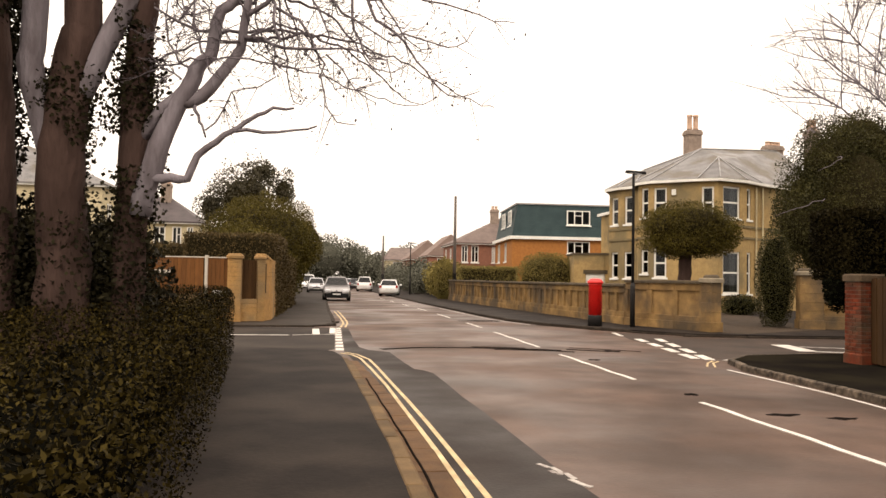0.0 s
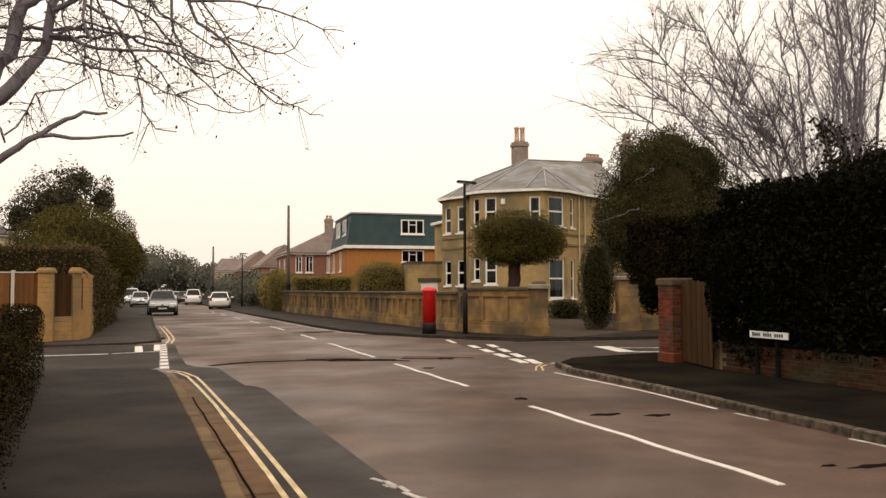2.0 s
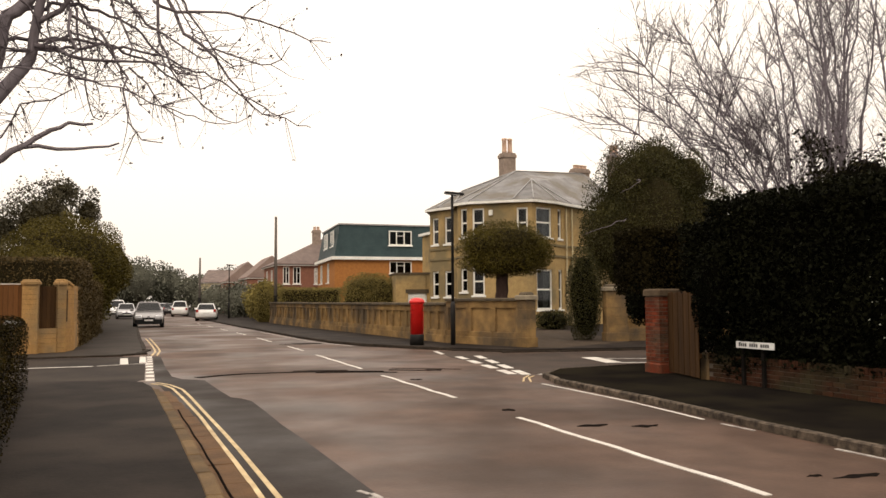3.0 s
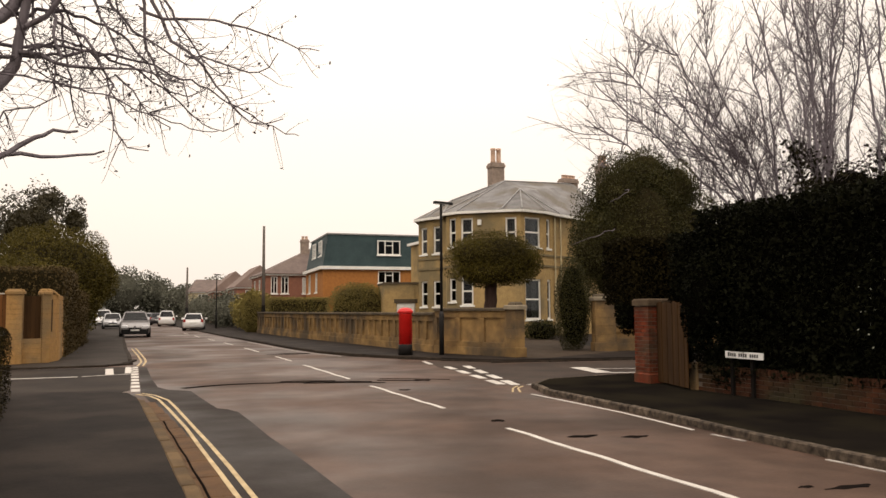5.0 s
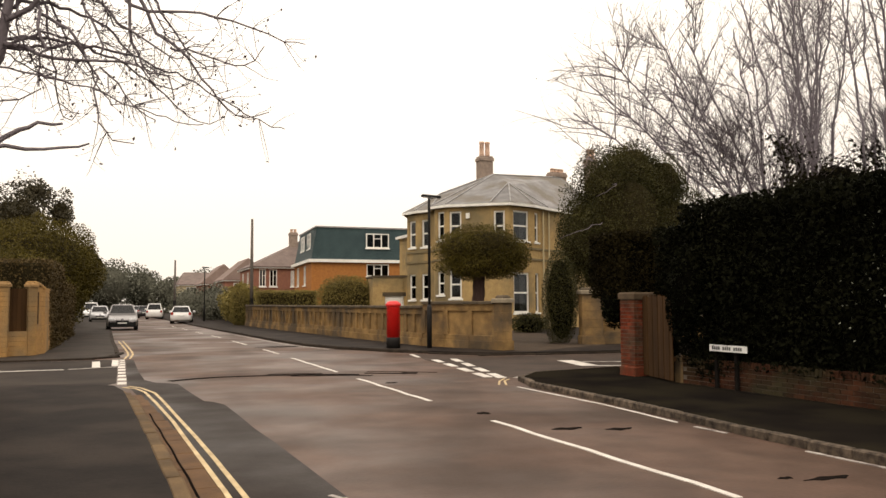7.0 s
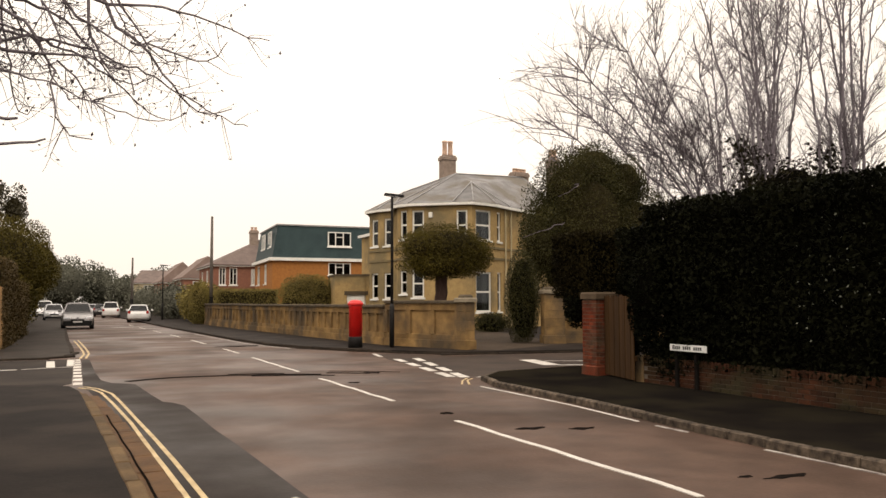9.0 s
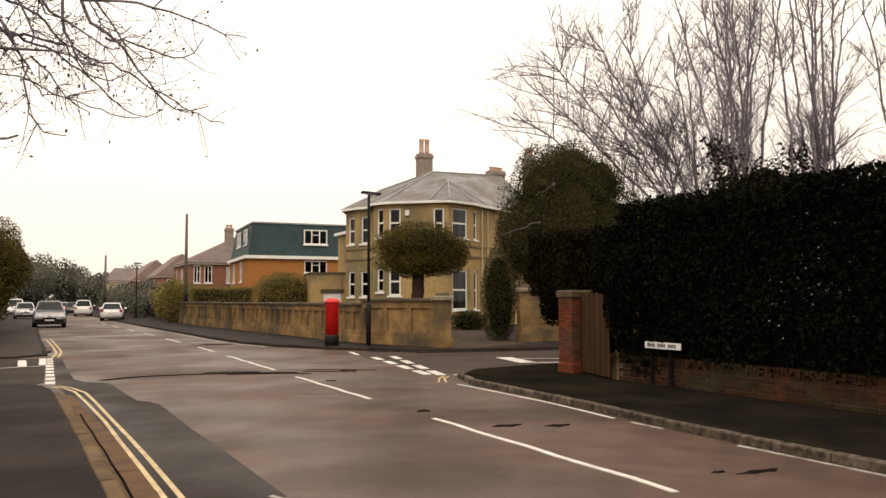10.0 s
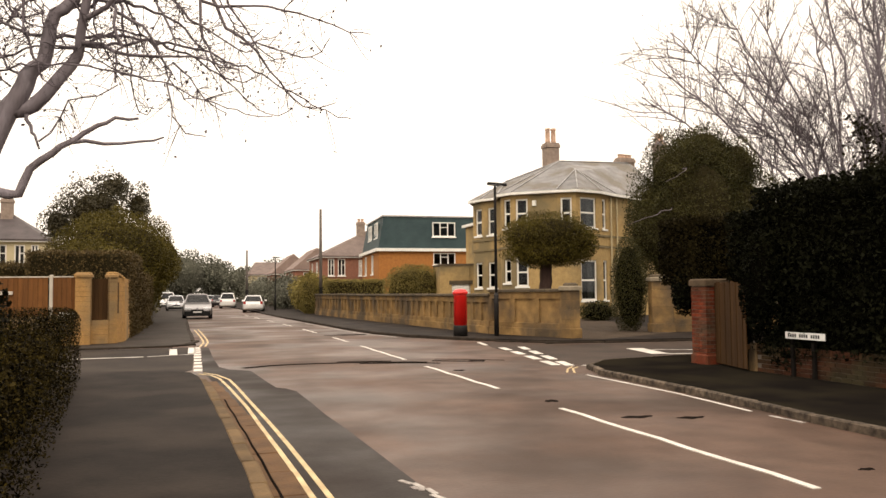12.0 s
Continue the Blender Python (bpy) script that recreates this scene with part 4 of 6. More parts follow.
shrub("evergreen_tree", (-4.1, 48, 3.5), (3.1, 4.5, 2.7), 85000, 0.1, OLIVE_LEAF, "broad dome-shaped evergreen tree over the pavement", 32, "tree", (-4.2, 48, 2.0, 0.25), extra=[((-2.3, 51, 3.5), (1.5, 4, 1.6)), ((-4.4, 42, 2.2), (2.2, 3, 2.0))])
shrub("loose_evergreen", (-6.0, 56, 6.6), (2.3, 2.5, 2.4), 13000, 0.17, GREY_LEAF, "taller loose-crowned evergreen tree", 33, "tree", (-5.8, 56, 5.0, 0.22), amp=0.55, freq=0.9, thick=0.6, extra=[((-3.5, 56, 7.2), (0.9, 1.0, 1.3)), ((-8.2, 56, 6.0), (1.0, 1.2, 1.3)), ((-5.0, 57, 8.6), (1.1, 1.0, 0.9))])


# ---- right side: pillar box, lamp, stone wall, tall hedge, bare trees ----
def run_frame(a, b):
    return math.hypot(b[0] - a[0], b[1] - a[1]), pose(a[0], a[1], 0.1, 0, 0, math.degrees(math.atan2(b[1] - a[1], b[0] - a[0])))


def stone_wall(name, a, b, h, bay, label, pier=0.2):
    """A panelled garden wall: plinth, recessed panels between pilasters, a rail and coping stones. The street side is local +y."""
    ln, at = run_frame(a, b)
    ob = thing(name, label, "wall", at=at)
    part("backing", Mesh().box(0, -0.12, 0.0, ln, 0.06, h - 0.1), SANDSTONE, ob)
    n = max(1, round(ln / bay))
    w = ln / n
    for k in range(n):
        part("plinth_stone", Mesh().soft_box(k * w + 0.004, -0.15, 0, (k + 1) * w - 0.004, 0.17, 0.26, c=0.012), SANDSTONE, ob)
        part("base_stone", Mesh().soft_box(k * w + 0.004, -0.13, 0.264, (k + 1) * w - 0.004, 0.13, 0.44, c=0.012), SANDSTONE, ob)
        part("rail_stone", Mesh().soft_box(k * w + 0.004, -0.13, h - 0.32, (k + 1) * w - 0.004, 0.13, h - 0.1, c=0.012), SANDSTONE, ob)
        part("pilaster", Mesh().soft_box(k * w - pier / 2, -0.13, 0.444, k * w + pier / 2, 0.135, h - 0.324, c=0.012), SANDSTONE, ob)
    part("pilaster", Mesh().soft_box(ln - pier / 2, -0.13, 0.444, ln, 0.135, h - 0.324, c=0.012), SANDSTONE, ob)
    m = max(1, round(ln / 0.8))
    for k in range(m):
        part("coping_stone", Mesh().soft_box(k * ln / m + 0.003, -0.2, h - 0.098, (k + 1) * ln / m - 0.003, 0.2, h, c=0.03), COPING, ob)
    return ob


def stone_pier(x, y, w, h, turn, label):
    ob = thing("gate_pier", label, "pier", "gate piers", pose(x, y, 0.1, 0, 0, turn))
    z = 0.0
    k = 0
    while z < h - 0.25:
        part("pier_stone", Mesh().soft_box(-w / 2 - (0.04 if k == 0 else 0), -w / 2 - (0.04 if k == 0 else 0), z + 0.004, w / 2 + (0.04 if k == 0 else 0), w / 2 + (0.04 if k == 0 else 0), z + 0.3, c=0.014), SANDSTONE, ob)
        z += 0.3
        k += 1
    part("cap_stone", Mesh().soft_box(-w / 2 - 0.07, -w / 2 - 0.07, z, w / 2 + 0.07, w / 2 + 0.07, z + 0.14, c=0.03), STONE_CAP, ob, "pale weathered cap stone")
    part("cap_stone", Mesh().soft_box(-w / 2 + 0.02, -w / 2 + 0.02, z + 0.14, w / 2 - 0.02, w / 2 - 0.02, z + 0.24, c=0.05), COPING, ob)
    return ob


# a point on the wall is named from the gate to the far end, so that the street lies on local +y
stone_wall("stone_garden_wall", (11.34, 24.1), (10.15, 27.6), 1.56, 1.25, "weathered sandstone garden wall with large recessed panels", 0.26)
stone_wall("stone_garden_wall", (10.15, 27.6), (8.75, 48.0), 1.42, 0.78, "long weathered sandstone wall with narrow recessed panels")
stone_wall("stone_garden_wall", (8.75, 48.0), (8.3, 58.5), 1.44, 0.9, "long weathered sandstone wall with narrow recessed panels")
stone_pier(11.42, 23.87, 0.42, 1.6, -71, "sandstone gate pier ending the garden wall")
stone_pier(15.95, 26.0, 0.74, 1.85, -20, "sandstone gate pier beside the driveway")
stone_wall("stone_garden_wall", (24, 24.2), (16.3, 25.9), 1.0, 1.1, "low sandstone wall beside the driveway")


def curved_plate(r0, r1, a0, a1, z0, z1, n=8):
    """A plate bent round an upright axis, between two radii and two angles in degrees."""
    v, f = [], []
    for i in range(n + 1):
        a = radians(a0 + (a1 - a0) * i / n)
        c, q = math.cos(a), math.sin(a)
        v += [(r0 * c, r0 * q, z0), (r1 * c, r1 * q, z0), (r1 * c, r1 * q, z1), (r0 * c, r0 * q, z1)]
    for i in range(n):
        k = 4 * i
        f += [(k + 1, k + 5, k + 6, k + 2), (k + 2, k + 6, k + 7, k + 3), (k, k + 4, k + 5, k + 1), (k + 3, k + 7, k + 4, k)]
    f += [(0, 1, 2, 3), (4 * n + 3, 4 * n + 2, 4 * n + 1, 4 * n)]
    return Mesh().add(v, f)


def pillar_box(x, y):
    ob = thing("pillar_box", "bright red round cast-iron post box with black base", "post box", at=pose(x, y, 0.1, 0, 0, 35))
    part("base", Mesh().lathe([(0.236, 0), (0.236, 0.3), (0.23, 0.34), (0.222, 0.36)], 28), BLACK_PAINT, ob, "black painted base", True)
    part("body", Mesh().lathe([(0.218, 0.36), (0.218, 1.36), (0.226, 1.37), (0.226, 1.4)], 28), PILLAR_RED, ob, "", True)
    part("cap", Mesh().lathe([(0.25, 1.4), (0.262, 1.42), (0.262, 1.475), (0.245, 1.495), (0.225, 1.5), (0.21, 1.54), (0.12, 1.575), (0.02, 1.585)], 28), PILLAR_RED, ob, "", True)
    door = part("door", curved_plate(0.2, 0.227, -58, 22, 0.44, 1.12), PILLAR_RED, ob)
    part("notice_plate", curved_plate(0.215, 0.231, -32, -4, 0.9, 1.08), SIGN_WHITE, door, "small white notice plate")
    part("lock", Mesh().lathe([(0.012, 0), (0.012, 0.012)], 8, m=pose(0.226 * math.cos(radians(12)), 0.226 * math.sin(radians(12)), 0.8, 0, 90, 12)), BLACK_PAINT, door, "dark lock")
    part("slot", curved_plate(0.2, 0.229, -44, 8, 1.21, 1.26), BLACK_PAINT, ob, "dark letter slot")
    part("slot_hood", curved_plate(0.2, 0.245, -48, 12, 1.263, 1.285), PILLAR_RED, ob)
    return ob


pillar_box(8.62, 26.55)


def street_lamp(x, y, h, reach, turn, label):
    ob = thing("street_lamp", label, "street lamp", "street lamps", pose(x, y, 0.1, 0, 0, turn))
    part("base_section", Mesh().lathe([(0.085, 0), (0.085, 1.35), (0.055, 1.45)], 12), BLACK_PAINT, ob, "", True)
    part("column", Mesh().lathe([(0.052, 1.4), (0.045, h - 0.25), (0.042, h)], 10), GREY_METAL, ob, "", True)
    part("bracket", Mesh().box(-0.03, -0.03, h - 0.06, 0.12, 0.03, h + 0.02), GREY_METAL, ob)
    head = part("lantern", Mesh().soft_box(-reach, -0.1, h - 0.03, 0.05, 0.1, h + 0.05, c=0.025, m=pose(0, 0, 0, 0, 4, 0)), GREY_METAL, ob)
    part("lens", Mesh().box(-reach + 0.06, -0.08, h - 0.045, -0.1, 0.08, h - 0.032, m=pose(0, 0, 0, 0, 4, 0)), LAMP_LENS, head, "flat clear lens")
    return ob


street_lamp(9.75, 26.1, 5.1, 0.62, -8, "slim black street lamp with a flat lantern")
street_lamp(7.0, 76, 4.75, 0.6, 0, "slim grey street lamp far along the road")


def pole(x, y, h, label):
    ob = thing("telegraph_pole", label, "pole", "telegraph poles", pose(x, y, 0.1))
    part("shaft", Mesh().lathe([(0.13, 0), (0.11, h * 0.6), (0.085, h)], 10), POLE_WOOD, ob, "", True)
    part("step_collar", Mesh().lathe([(0.15, 1.4), (0.15, 1.9)], 10), GREY_METAL, ob, "grey cable guard")
    return ob


pole(8.78, 60, 7.6, "tall wooden telegraph pole beside the wall")
pole(5.3, 90, 6.1, "wooden telegraph pole far along the road")

# Tall hedge over a low red brick wall
dark_hedge = hedge_block("tall_dark_hedge", (9.74, 3.6, 0.46), (12.4, 12.75, 3.4), 82000, 0.085, DARK_LEAF, "tall dense dark evergreen hedge above a brick wall", 41, thick=0.32, amp=0.14, freq=0.9, inset=0.26)
# Pale leaves added as glints on the hedge's street face.
glint_rng = np.random.default_rng(49)
glint_at = np.stack([glint_rng.uniform(9.6, 9.7, 52), glint_rng.normal(8.3, 0.5, 52), glint_rng.normal(1.9, 0.5, 52).clip(0.8, 3.1)], 1)
leaves("pale_shoots", glint_at, 0.045, GLINT_LEAF, dark_hedge, glint_rng, "scattered pale leaves standing in for glints of light", stuff=True)
# Unseen further stretch of hedge, added to shade the near pavement.
hedge_block("tall_dark_hedge", (9.74, -9, 0.46), (12.4, 3.6, 3.4), 14000, 0.12, DARK_LEAF, "tall dense dark evergreen hedge above a brick wall", 42, thick=0.25, amp=0.12, freq=0.9, inset=0.2)
hedge_block("clipped_box_hedge", (9.98, 14.95, 1.7), (11.6, 16.3, 3.12), 16000, 0.07, BOX_LEAF, "clipped dark brown-green block of hedge above the brick pier", 43, amp=0.1)
hedge_block("lower_hedge", (10.95, 15.25, 0.1), (11.9, 15.95, 1.78), 6000, 0.075, DARK_LEAF, "shaded lower part of the clipped corner hedge", 44, amp=0.12)
hedge_block("fence_hedge", (9.88, 12.5, 1.74), (12.3, 13.7, 3.05), 11000, 0.08, DARK_LEAF, "dark clipped hedge growing above the board fence", 48, thick=0.25, amp=0.12)
shrub("hedge_spray", (9.66, 12.45, 1.75), (0.26, 0.5, 0.95), 2400, 0.075, DARK_LEAF, "dark hedge growth hanging over the fence", 46)
shrub("hedge_spray", (9.93, 12.0, 0.5), (0.2, 0.8, 0.5), 1600, 0.075, DARK_LEAF, "dark growth over the low wall behind the sign", 47)
shrub("hedge_spray", (10.2, 15.6, 1.5), (0.28, 0.4, 0.5), 1200, 0.07, DARK_LEAF, "loose sprays hanging below the clipped hedge", 45)

corner_fence = thing("board_fence", "short weathered board fence between pier and hedge", "fence", at=pose(9.98, 14.23, 0.1, 0, 0, -104))
for k in range(11):
    part("board", Mesh().soft_box(k * 0.135, -0.01 - 0.01 * (k % 2), 0.04, k * 0.135 + 0.13, 0.012 - 0.01 * (k % 2), 1.62 + 0.02 * math.sin(k * 2.3), c=0.004), OLD_WOOD, corner_fence)
part("rail", Mesh().box(0, 0.015, 0.4, 1.48, 0.06, 0.48), OLD_WOOD, corner_fence)
part("rail", Mesh().box(0, 0.015, 1.3, 1.48, 0.06, 1.38), OLD_WOOD, corner_fence)


def bare_tree(name, base, stems, label, seed, side, twig, ivy=0, r=0.05, zlow=0.3, spread=0.75, size=1.0):
    """A leafless tree of several slender upright stems with dense fine twigs."""
    rng = np.random.default_rng(seed)
    ob = thing(name, label, "tree")
    made = []
    for k, (dx, dy, dz) in enumerate(stems):
        b = np.array(base) + np.array([rng.uniform(-0.3, 0.3), rng.uniform(-0.3, 0.3), 0])
        top = np.array(base) + np.array([dx, dy, dz])
        mid = b + (top - b) * 0.45 + np.array([-dx * 0.12, -dy * 0.1, 0.1 * dz])
        made.append(limb([b, b + (mid - b) * 0.5, mid, top], r * rng.uniform(0.8, 1.2), 0.012 * size, rng, wobble=0.03 * size, step=0.4 * size))
    for l in made:
        part("stem", limb_skin(l, 7), PALE_TWIG, ob, smooth=True)
    branches = shoots(made, side, 1.9 * size, 0.014 * size, rng, up=0.55, spread=spread, steps=7, tmin=zlow)
    twigs = shoots(branches, twig, 0.8 * size, 0.006 * size, rng, up=0.35, spread=0.6, steps=6, tmin=0.15)
    fine = shoots(twigs, int(twig * 1.2), 0.4 * size, 0.0038 * size, rng, up=0.3, spread=0.6, steps=3, tmin=0.1)
    tube_part("branch_mass", branches, 4, PALE_TWIG, ob)["kind"] = "stuff"
    tube_part("twig_mass", twigs + fine, 3, TWIG, ob)["kind"] = "stuff"
    tips = np.array([l[-1][4:7] for l in fine])
    leaves("bud_mass", tips[:len(tips) // 2], 0.035 * size, TWIG, ob, rng, stuff=True)
    if ivy:
        p = ivy_points(made[:2], ivy, rng, 0.5, 5.3)
        leaves("ivy", p[p[:, 2] > 2.8], 0.1, IVY_LEAF, ob, rng, "ivy clumps on the stems", aspect=0.85)
    return ob


bare_tree("bare_fan_tree", (31.0, 33.0, 0.1), [(-10.4, 1.0, 8.6), (-11.2, 0.5, 10.4), (-10.6, 0.6, 12.2), (-9.2, 1.2, 13.8), (-7.2, 0, 14.8), (-5.0, 0.6, 15.2), (-2.8, -0.8, 15.0), (-0.6, 0.4, 14.8), (1.8, -0.6, 14.2), (-7.6, -1.0, 12.0), (-5.8, 0.8, 13.2)], "leafless multi-stemmed tree fanning out above the hedge", 51, 225, 2500, r=0.085, size=2.2, zlow=0.4, spread=0.95)
bare_tree("bare_tree", (15.4, 15.3, 0.1), [(-1.6, 0.3, 9.2), (-0.8, 0.2, 9.5), (0.1, 0.3, 10.5), (0.8, -0.2, 10.0), (1.4, 0.2, 9.5)], "tall slender leafless tree with ivy low on its stems", 52, 74, 820, 4200, r=0.06, zlow=0.35, spread=0.6)
bare_tree("bare_tree", (17.4, 14.6, 0.1), [(-1.3, 0.2, 9.8), (-0.6, 0.2, 10.5), (0.2, -0.2, 11), (0.9, 0.3, 10.6), (1.6, 0.1, 10)], "tall slender leafless tree behind the dark hedge", 53, 74, 800, 2600, r=0.065, zlow=0.35, spread=0.6)
bare_tree("bare_tree", (19.6, 13.6, 0.1), [(-1.5, 0.2, 10), (-0.8, 0.2, 10.5), (0.2, 0.2, 11.5), (1.0, 0.2, 11), (1.7, -0.3, 11)], "tall slender leafless tree behind the dark hedge", 54, 74, 800, 0, r=0.065, zlow=0.35, spread=0.6)
bare_tree("bare_tree", (16.5, 16.0, 0.1), [(-1.0, 0.2, 10.0), (-0.2, 0.2, 11.0), (0.6, 0.2, 10.8), (1.3, -0.3, 10.2)], "tall slender leafless tree behind the dark hedge", 56, 66, 700, 0, r=0.06, zlow=0.4, spread=0.65)
bare_tree("bare_tree", (18.6, 15.2, 0.1), [(-1.0, 0.2, 10.8), (-0.2, 0.2, 11.6), (0.7, 0.2, 11.2)], "tall slender leafless tree behind the dark hedge", 57, 58, 560, 0, r=0.06, zlow=0.4, spread=0.65)
shrub("ivy_mound", (15.6, 14.6, 3.9), (1.4, 0.8, 1.2), 5200, 0.1, IVY_LEAF, "ragged ivy mound showing above the hedge", 55, trunk=(15.6, 14.6, 3.4, 0.12), amp=0.4, thick=0.45, extra=[((18.0, 14.2, 3.6), (1.6, 0.8, 1.1))])

# Shrubs in the gardens beyond the side road
big_shrub = shrub("large_evergreen_shrub", (19.1, 28.8, 4.2), (2.6, 2.4, 3.9), 120000, 0.075, BIG_SHRUB_LEAF, "large dark rounded evergreen behind the gate pier", 61, "tree", (18.6, 28.8, 3, 0.2), amp=0.22, freq=0.7, thick=0.28, extra=[((21.2, 28.2, 3.6), (2.2, 2.0, 3.0)), ((18.0, 28.6, 4.4), (1.6, 1.6, 1.9)), ((19.6, 28.6, 6.9), (1.45, 1.2, 1.3)), ((18.3, 28.4, 6.2), (1.2, 1.1, 1.2)), ((20.9, 28.4, 6.5), (1.2, 1.1, 1.2)), ((17.3, 28.4, 4.0), (1.1, 1.2, 1.6)), ((18.6, 27.6, 2.2), (1.5, 1.3, 1.9))])
branch_rng = np.random.default_rng(66)
for pts in ([(17.6, 28.0, 4.6), (16.8, 26.6, 4.55), (15.8, 26.2, 4.28), (15.24, 26, 4.11), (14.72, 26.0, 3.9)], [(18.0, 27.6, 6.2), (17.25, 26.2, 5.98), (16.79, 26.2, 5.72), (16.39, 26.2, 5.5)]):
    part("bare_branch", limb_skin(limb(pts, 0.022, 0.008, branch_rng, wobble=0.03), 6), TWIG, big_shrub, "pale bare branch sticking out of the crown", True)
shrub("columnar_conifer", (15.2, 26.9, 1.72), (0.67, 0.6, 1.84), 16000, 0.05, SHRUB_LEAF, "narrow clipped conifer beside the gate pier", 62, amp=0.1, freq=1.2)
shrub("umbrella_shrub", (13.4, 30.0, 3.72), (1.85, 1.6, 1.0), 46000, 0.066, OLIVE_LEAF, "flat-topped clipped evergreen tree on a thick trunk", 63, "tree", (13.2, 30.0, 2.9, 0.3), amp=0.28, freq=0.9, thick=0.45, extra=[((13.3, 30.0, 3.05), (1.75, 1.4, 0.55)), ((14.4, 29.9, 3.5), (0.95, 1.1, 0.8)), ((12.5, 29.8, 3.7), (0.8, 0.9, 0.75))])
shrub("low_shrub", (19.2, 37.2, 0.55), (0.95, 0.7, 0.6), 2500, 0.09, SHRUB_LEAF, "low dark shrub under the bay window", 64)
shrub("garden_hedge", (13.6, 53.4, 1.75), (1.75, 1.2, 1.75), 30000, 0.08, PALE_OLIVE, "rounded clipped olive-green garden hedge", 65, "hedge", amp=0.1, extra=[((14.5, 53.2, 1.75), (1.5, 1.1, 1.72)), ((13.9, 53.2, 0.9), (2.0, 1.0, 0.9)), ((14.0, 53.3, 2.3), (1.9, 1.0, 1.1))])
hedge_block("garden_hedge", (9.0, 58.2, 0.1), (13.2, 60.0, 2.5), 20000, 0.085, PALE_OLIVE, "lower brownish garden hedge behind the wall", 66, amp=0.2, thick=0.25)
shrub("conifer_clump", (8.1, 60.8, 1.5), (0.78, 1.4, 1.6), 16000, 0.085, PALE_OLIVE, "rounded conifer hedge at the pavement", 67, amp=0.12)
for k, (x, y, rx_, rz_) in enumerate(((9.2, 68, 1.6, 1.5), (10.0, 74, 2.0, 1.9), (8.6, 82, 1.8, 1.7), (9.5, 92, 2.6, 2.0), (7.6, 104, 2.2, 1.9))):
    shrub("roadside_shrub", (x, y, rz_ * 0.9), (rx_, 3.0, rz_), 3200, 0.2, HAZE_LEAF if k > 1 else PALE_OLIVE, "hazy rounded shrub along the far pavement", 70 + k)
for k, (x, y, rx_, rz_) in enumerate(((-4.3, 64, 2.4, 3.0), (-5.0, 76, 2.2, 3.1), (-6.8, 92, 3.0, 3.6), (-9, 112, 3.6, 4.0))):
    shrub("roadside_tree", (x, y, rz_ * 0.95), (rx_, 5, rz_), 5000, 0.24, OLIVE_LEAF if k < 1 else HAZE_LEAF, "dark leafy tree overhanging the far pavement", 80 + k, "tree", (x, y, 1.5, 0.2))
for k, (x, y, rx_, rz_) in enumerate(((-16, 150, 6, 5.2), (-8, 158, 5, 4.6), (-2, 165, 5, 4.9), (4, 170, 4, 4.4), (9, 160, 4, 3.4), (15, 175, 6, 4.2), (-26, 150, 7, 6.0), (24, 185, 8, 4.5))):
    shrub("distant_tree", (x, y, rz_), (rx_, 5, rz_), 4200, 0.42, HAZE_LEAF, "tree closing the end of the road, its colour paled for haze", 90 + k, "tree", (x, y, 2, 0.3), amp=0.35, freq=0.35)

# Red brick pier and low wall under the tall hedge; the bricks follow at the end of the file
brick_pier_ob = thing("brick_gate_pier", "red brick corner pier partly covered by the hedge", "pier", at=pose(10.03, 14.5, 0.1))
part("mortar_core", Mesh().box(-0.24, -0.24, 0, 0.24, 0.24, 1.56), MORTAR, brick_pier_ob)
part("cap_stone", Mesh().soft_box(-0.29, -0.29, 1.56, 0.29, 0.29, 1.7, c=0.03), BROWN_CAP, brick_pier_ob, "dark brown cap stone")
part("foot", Mesh().soft_box(-0.28, -0.28, 0, 0.28, 0.28, 0.2, c=0.03), RED_BRICK, brick_pier_ob, "wider brick foot of the pier")
low_wall = thing("low_brick_wall", "low red brick garden wall below the dark hedge", "wall", at=pose(9.8, 12.75, 0.1, 0, 0, -90))
part("mortar_core", Mesh().box(0, 0.012, 0, 18, 0.2, 0.44), MORTAR, low_wall)
part("end_stone", Mesh().soft_box(-0.24, -0.02, 0, -0.01, 0.2, 0.5, c=0.03), SANDSTONE, low_wall, "ochre stone block ending the wall")


# ---- houses ----
def wall_panel(mb, a, b, z0, z1, holes, thick=0.3):
    """A wall from a to b (plan points, outside on its right hand) with openings (u0, u1, z0, z1) cut through it."""
    ln = math.hypot(b[0] - a[0], b[1] - a[1])
    ux, uy = (b[0] - a[0]) / ln, (b[1] - a[1]) / ln
    nx, ny = uy, -ux
    us = sorted({0.0, ln, *[h[0] for h in holes], *[h[1] for h in holes]})
    zs = sorted({z0, z1, *[h[2] for h in holes], *[h[3] for h in holes]})

    def at(u, d, z):
        return (a[0] + ux * u - nx * d, a[1] + uy * u - ny * d, z)

    def hole(u, z):
        return any(h[0] < u < h[1] and h[2] < z < h[3] for h in holes)
    for u0, u1 in zip(us, us[1:]):
        for w0, w1 in zip(zs, zs[1:]):
            if hole((u0 + u1) / 2, (w0 + w1) / 2):
                continue
            mb.add([at(u0, 0, w0), at(u1, 0, w0), at(u1, 0, w1), at(u0, 0, w1)], [(0, 1, 2, 3)])
            mb.add([at(u0, thick, w0), at(u1, thick, w0), at(u1, thick, w1), at(u0, thick, w1)], [(3, 2, 1, 0)])
    for u0, u1, w0, w1 in holes:
        mb.add([at(u0, 0, w0), at(u1, 0, w0), at(u1, 0, w1), at(u0, 0, w1), at(u0, thick, w0), at(u1, thick, w0), at(u1, thick, w1), at(u0, thick, w1)],
               [(0, 4, 5, 1), (1, 5, 6, 2), (2, 6, 7, 3), (3, 7, 4, 0)])
    return mb


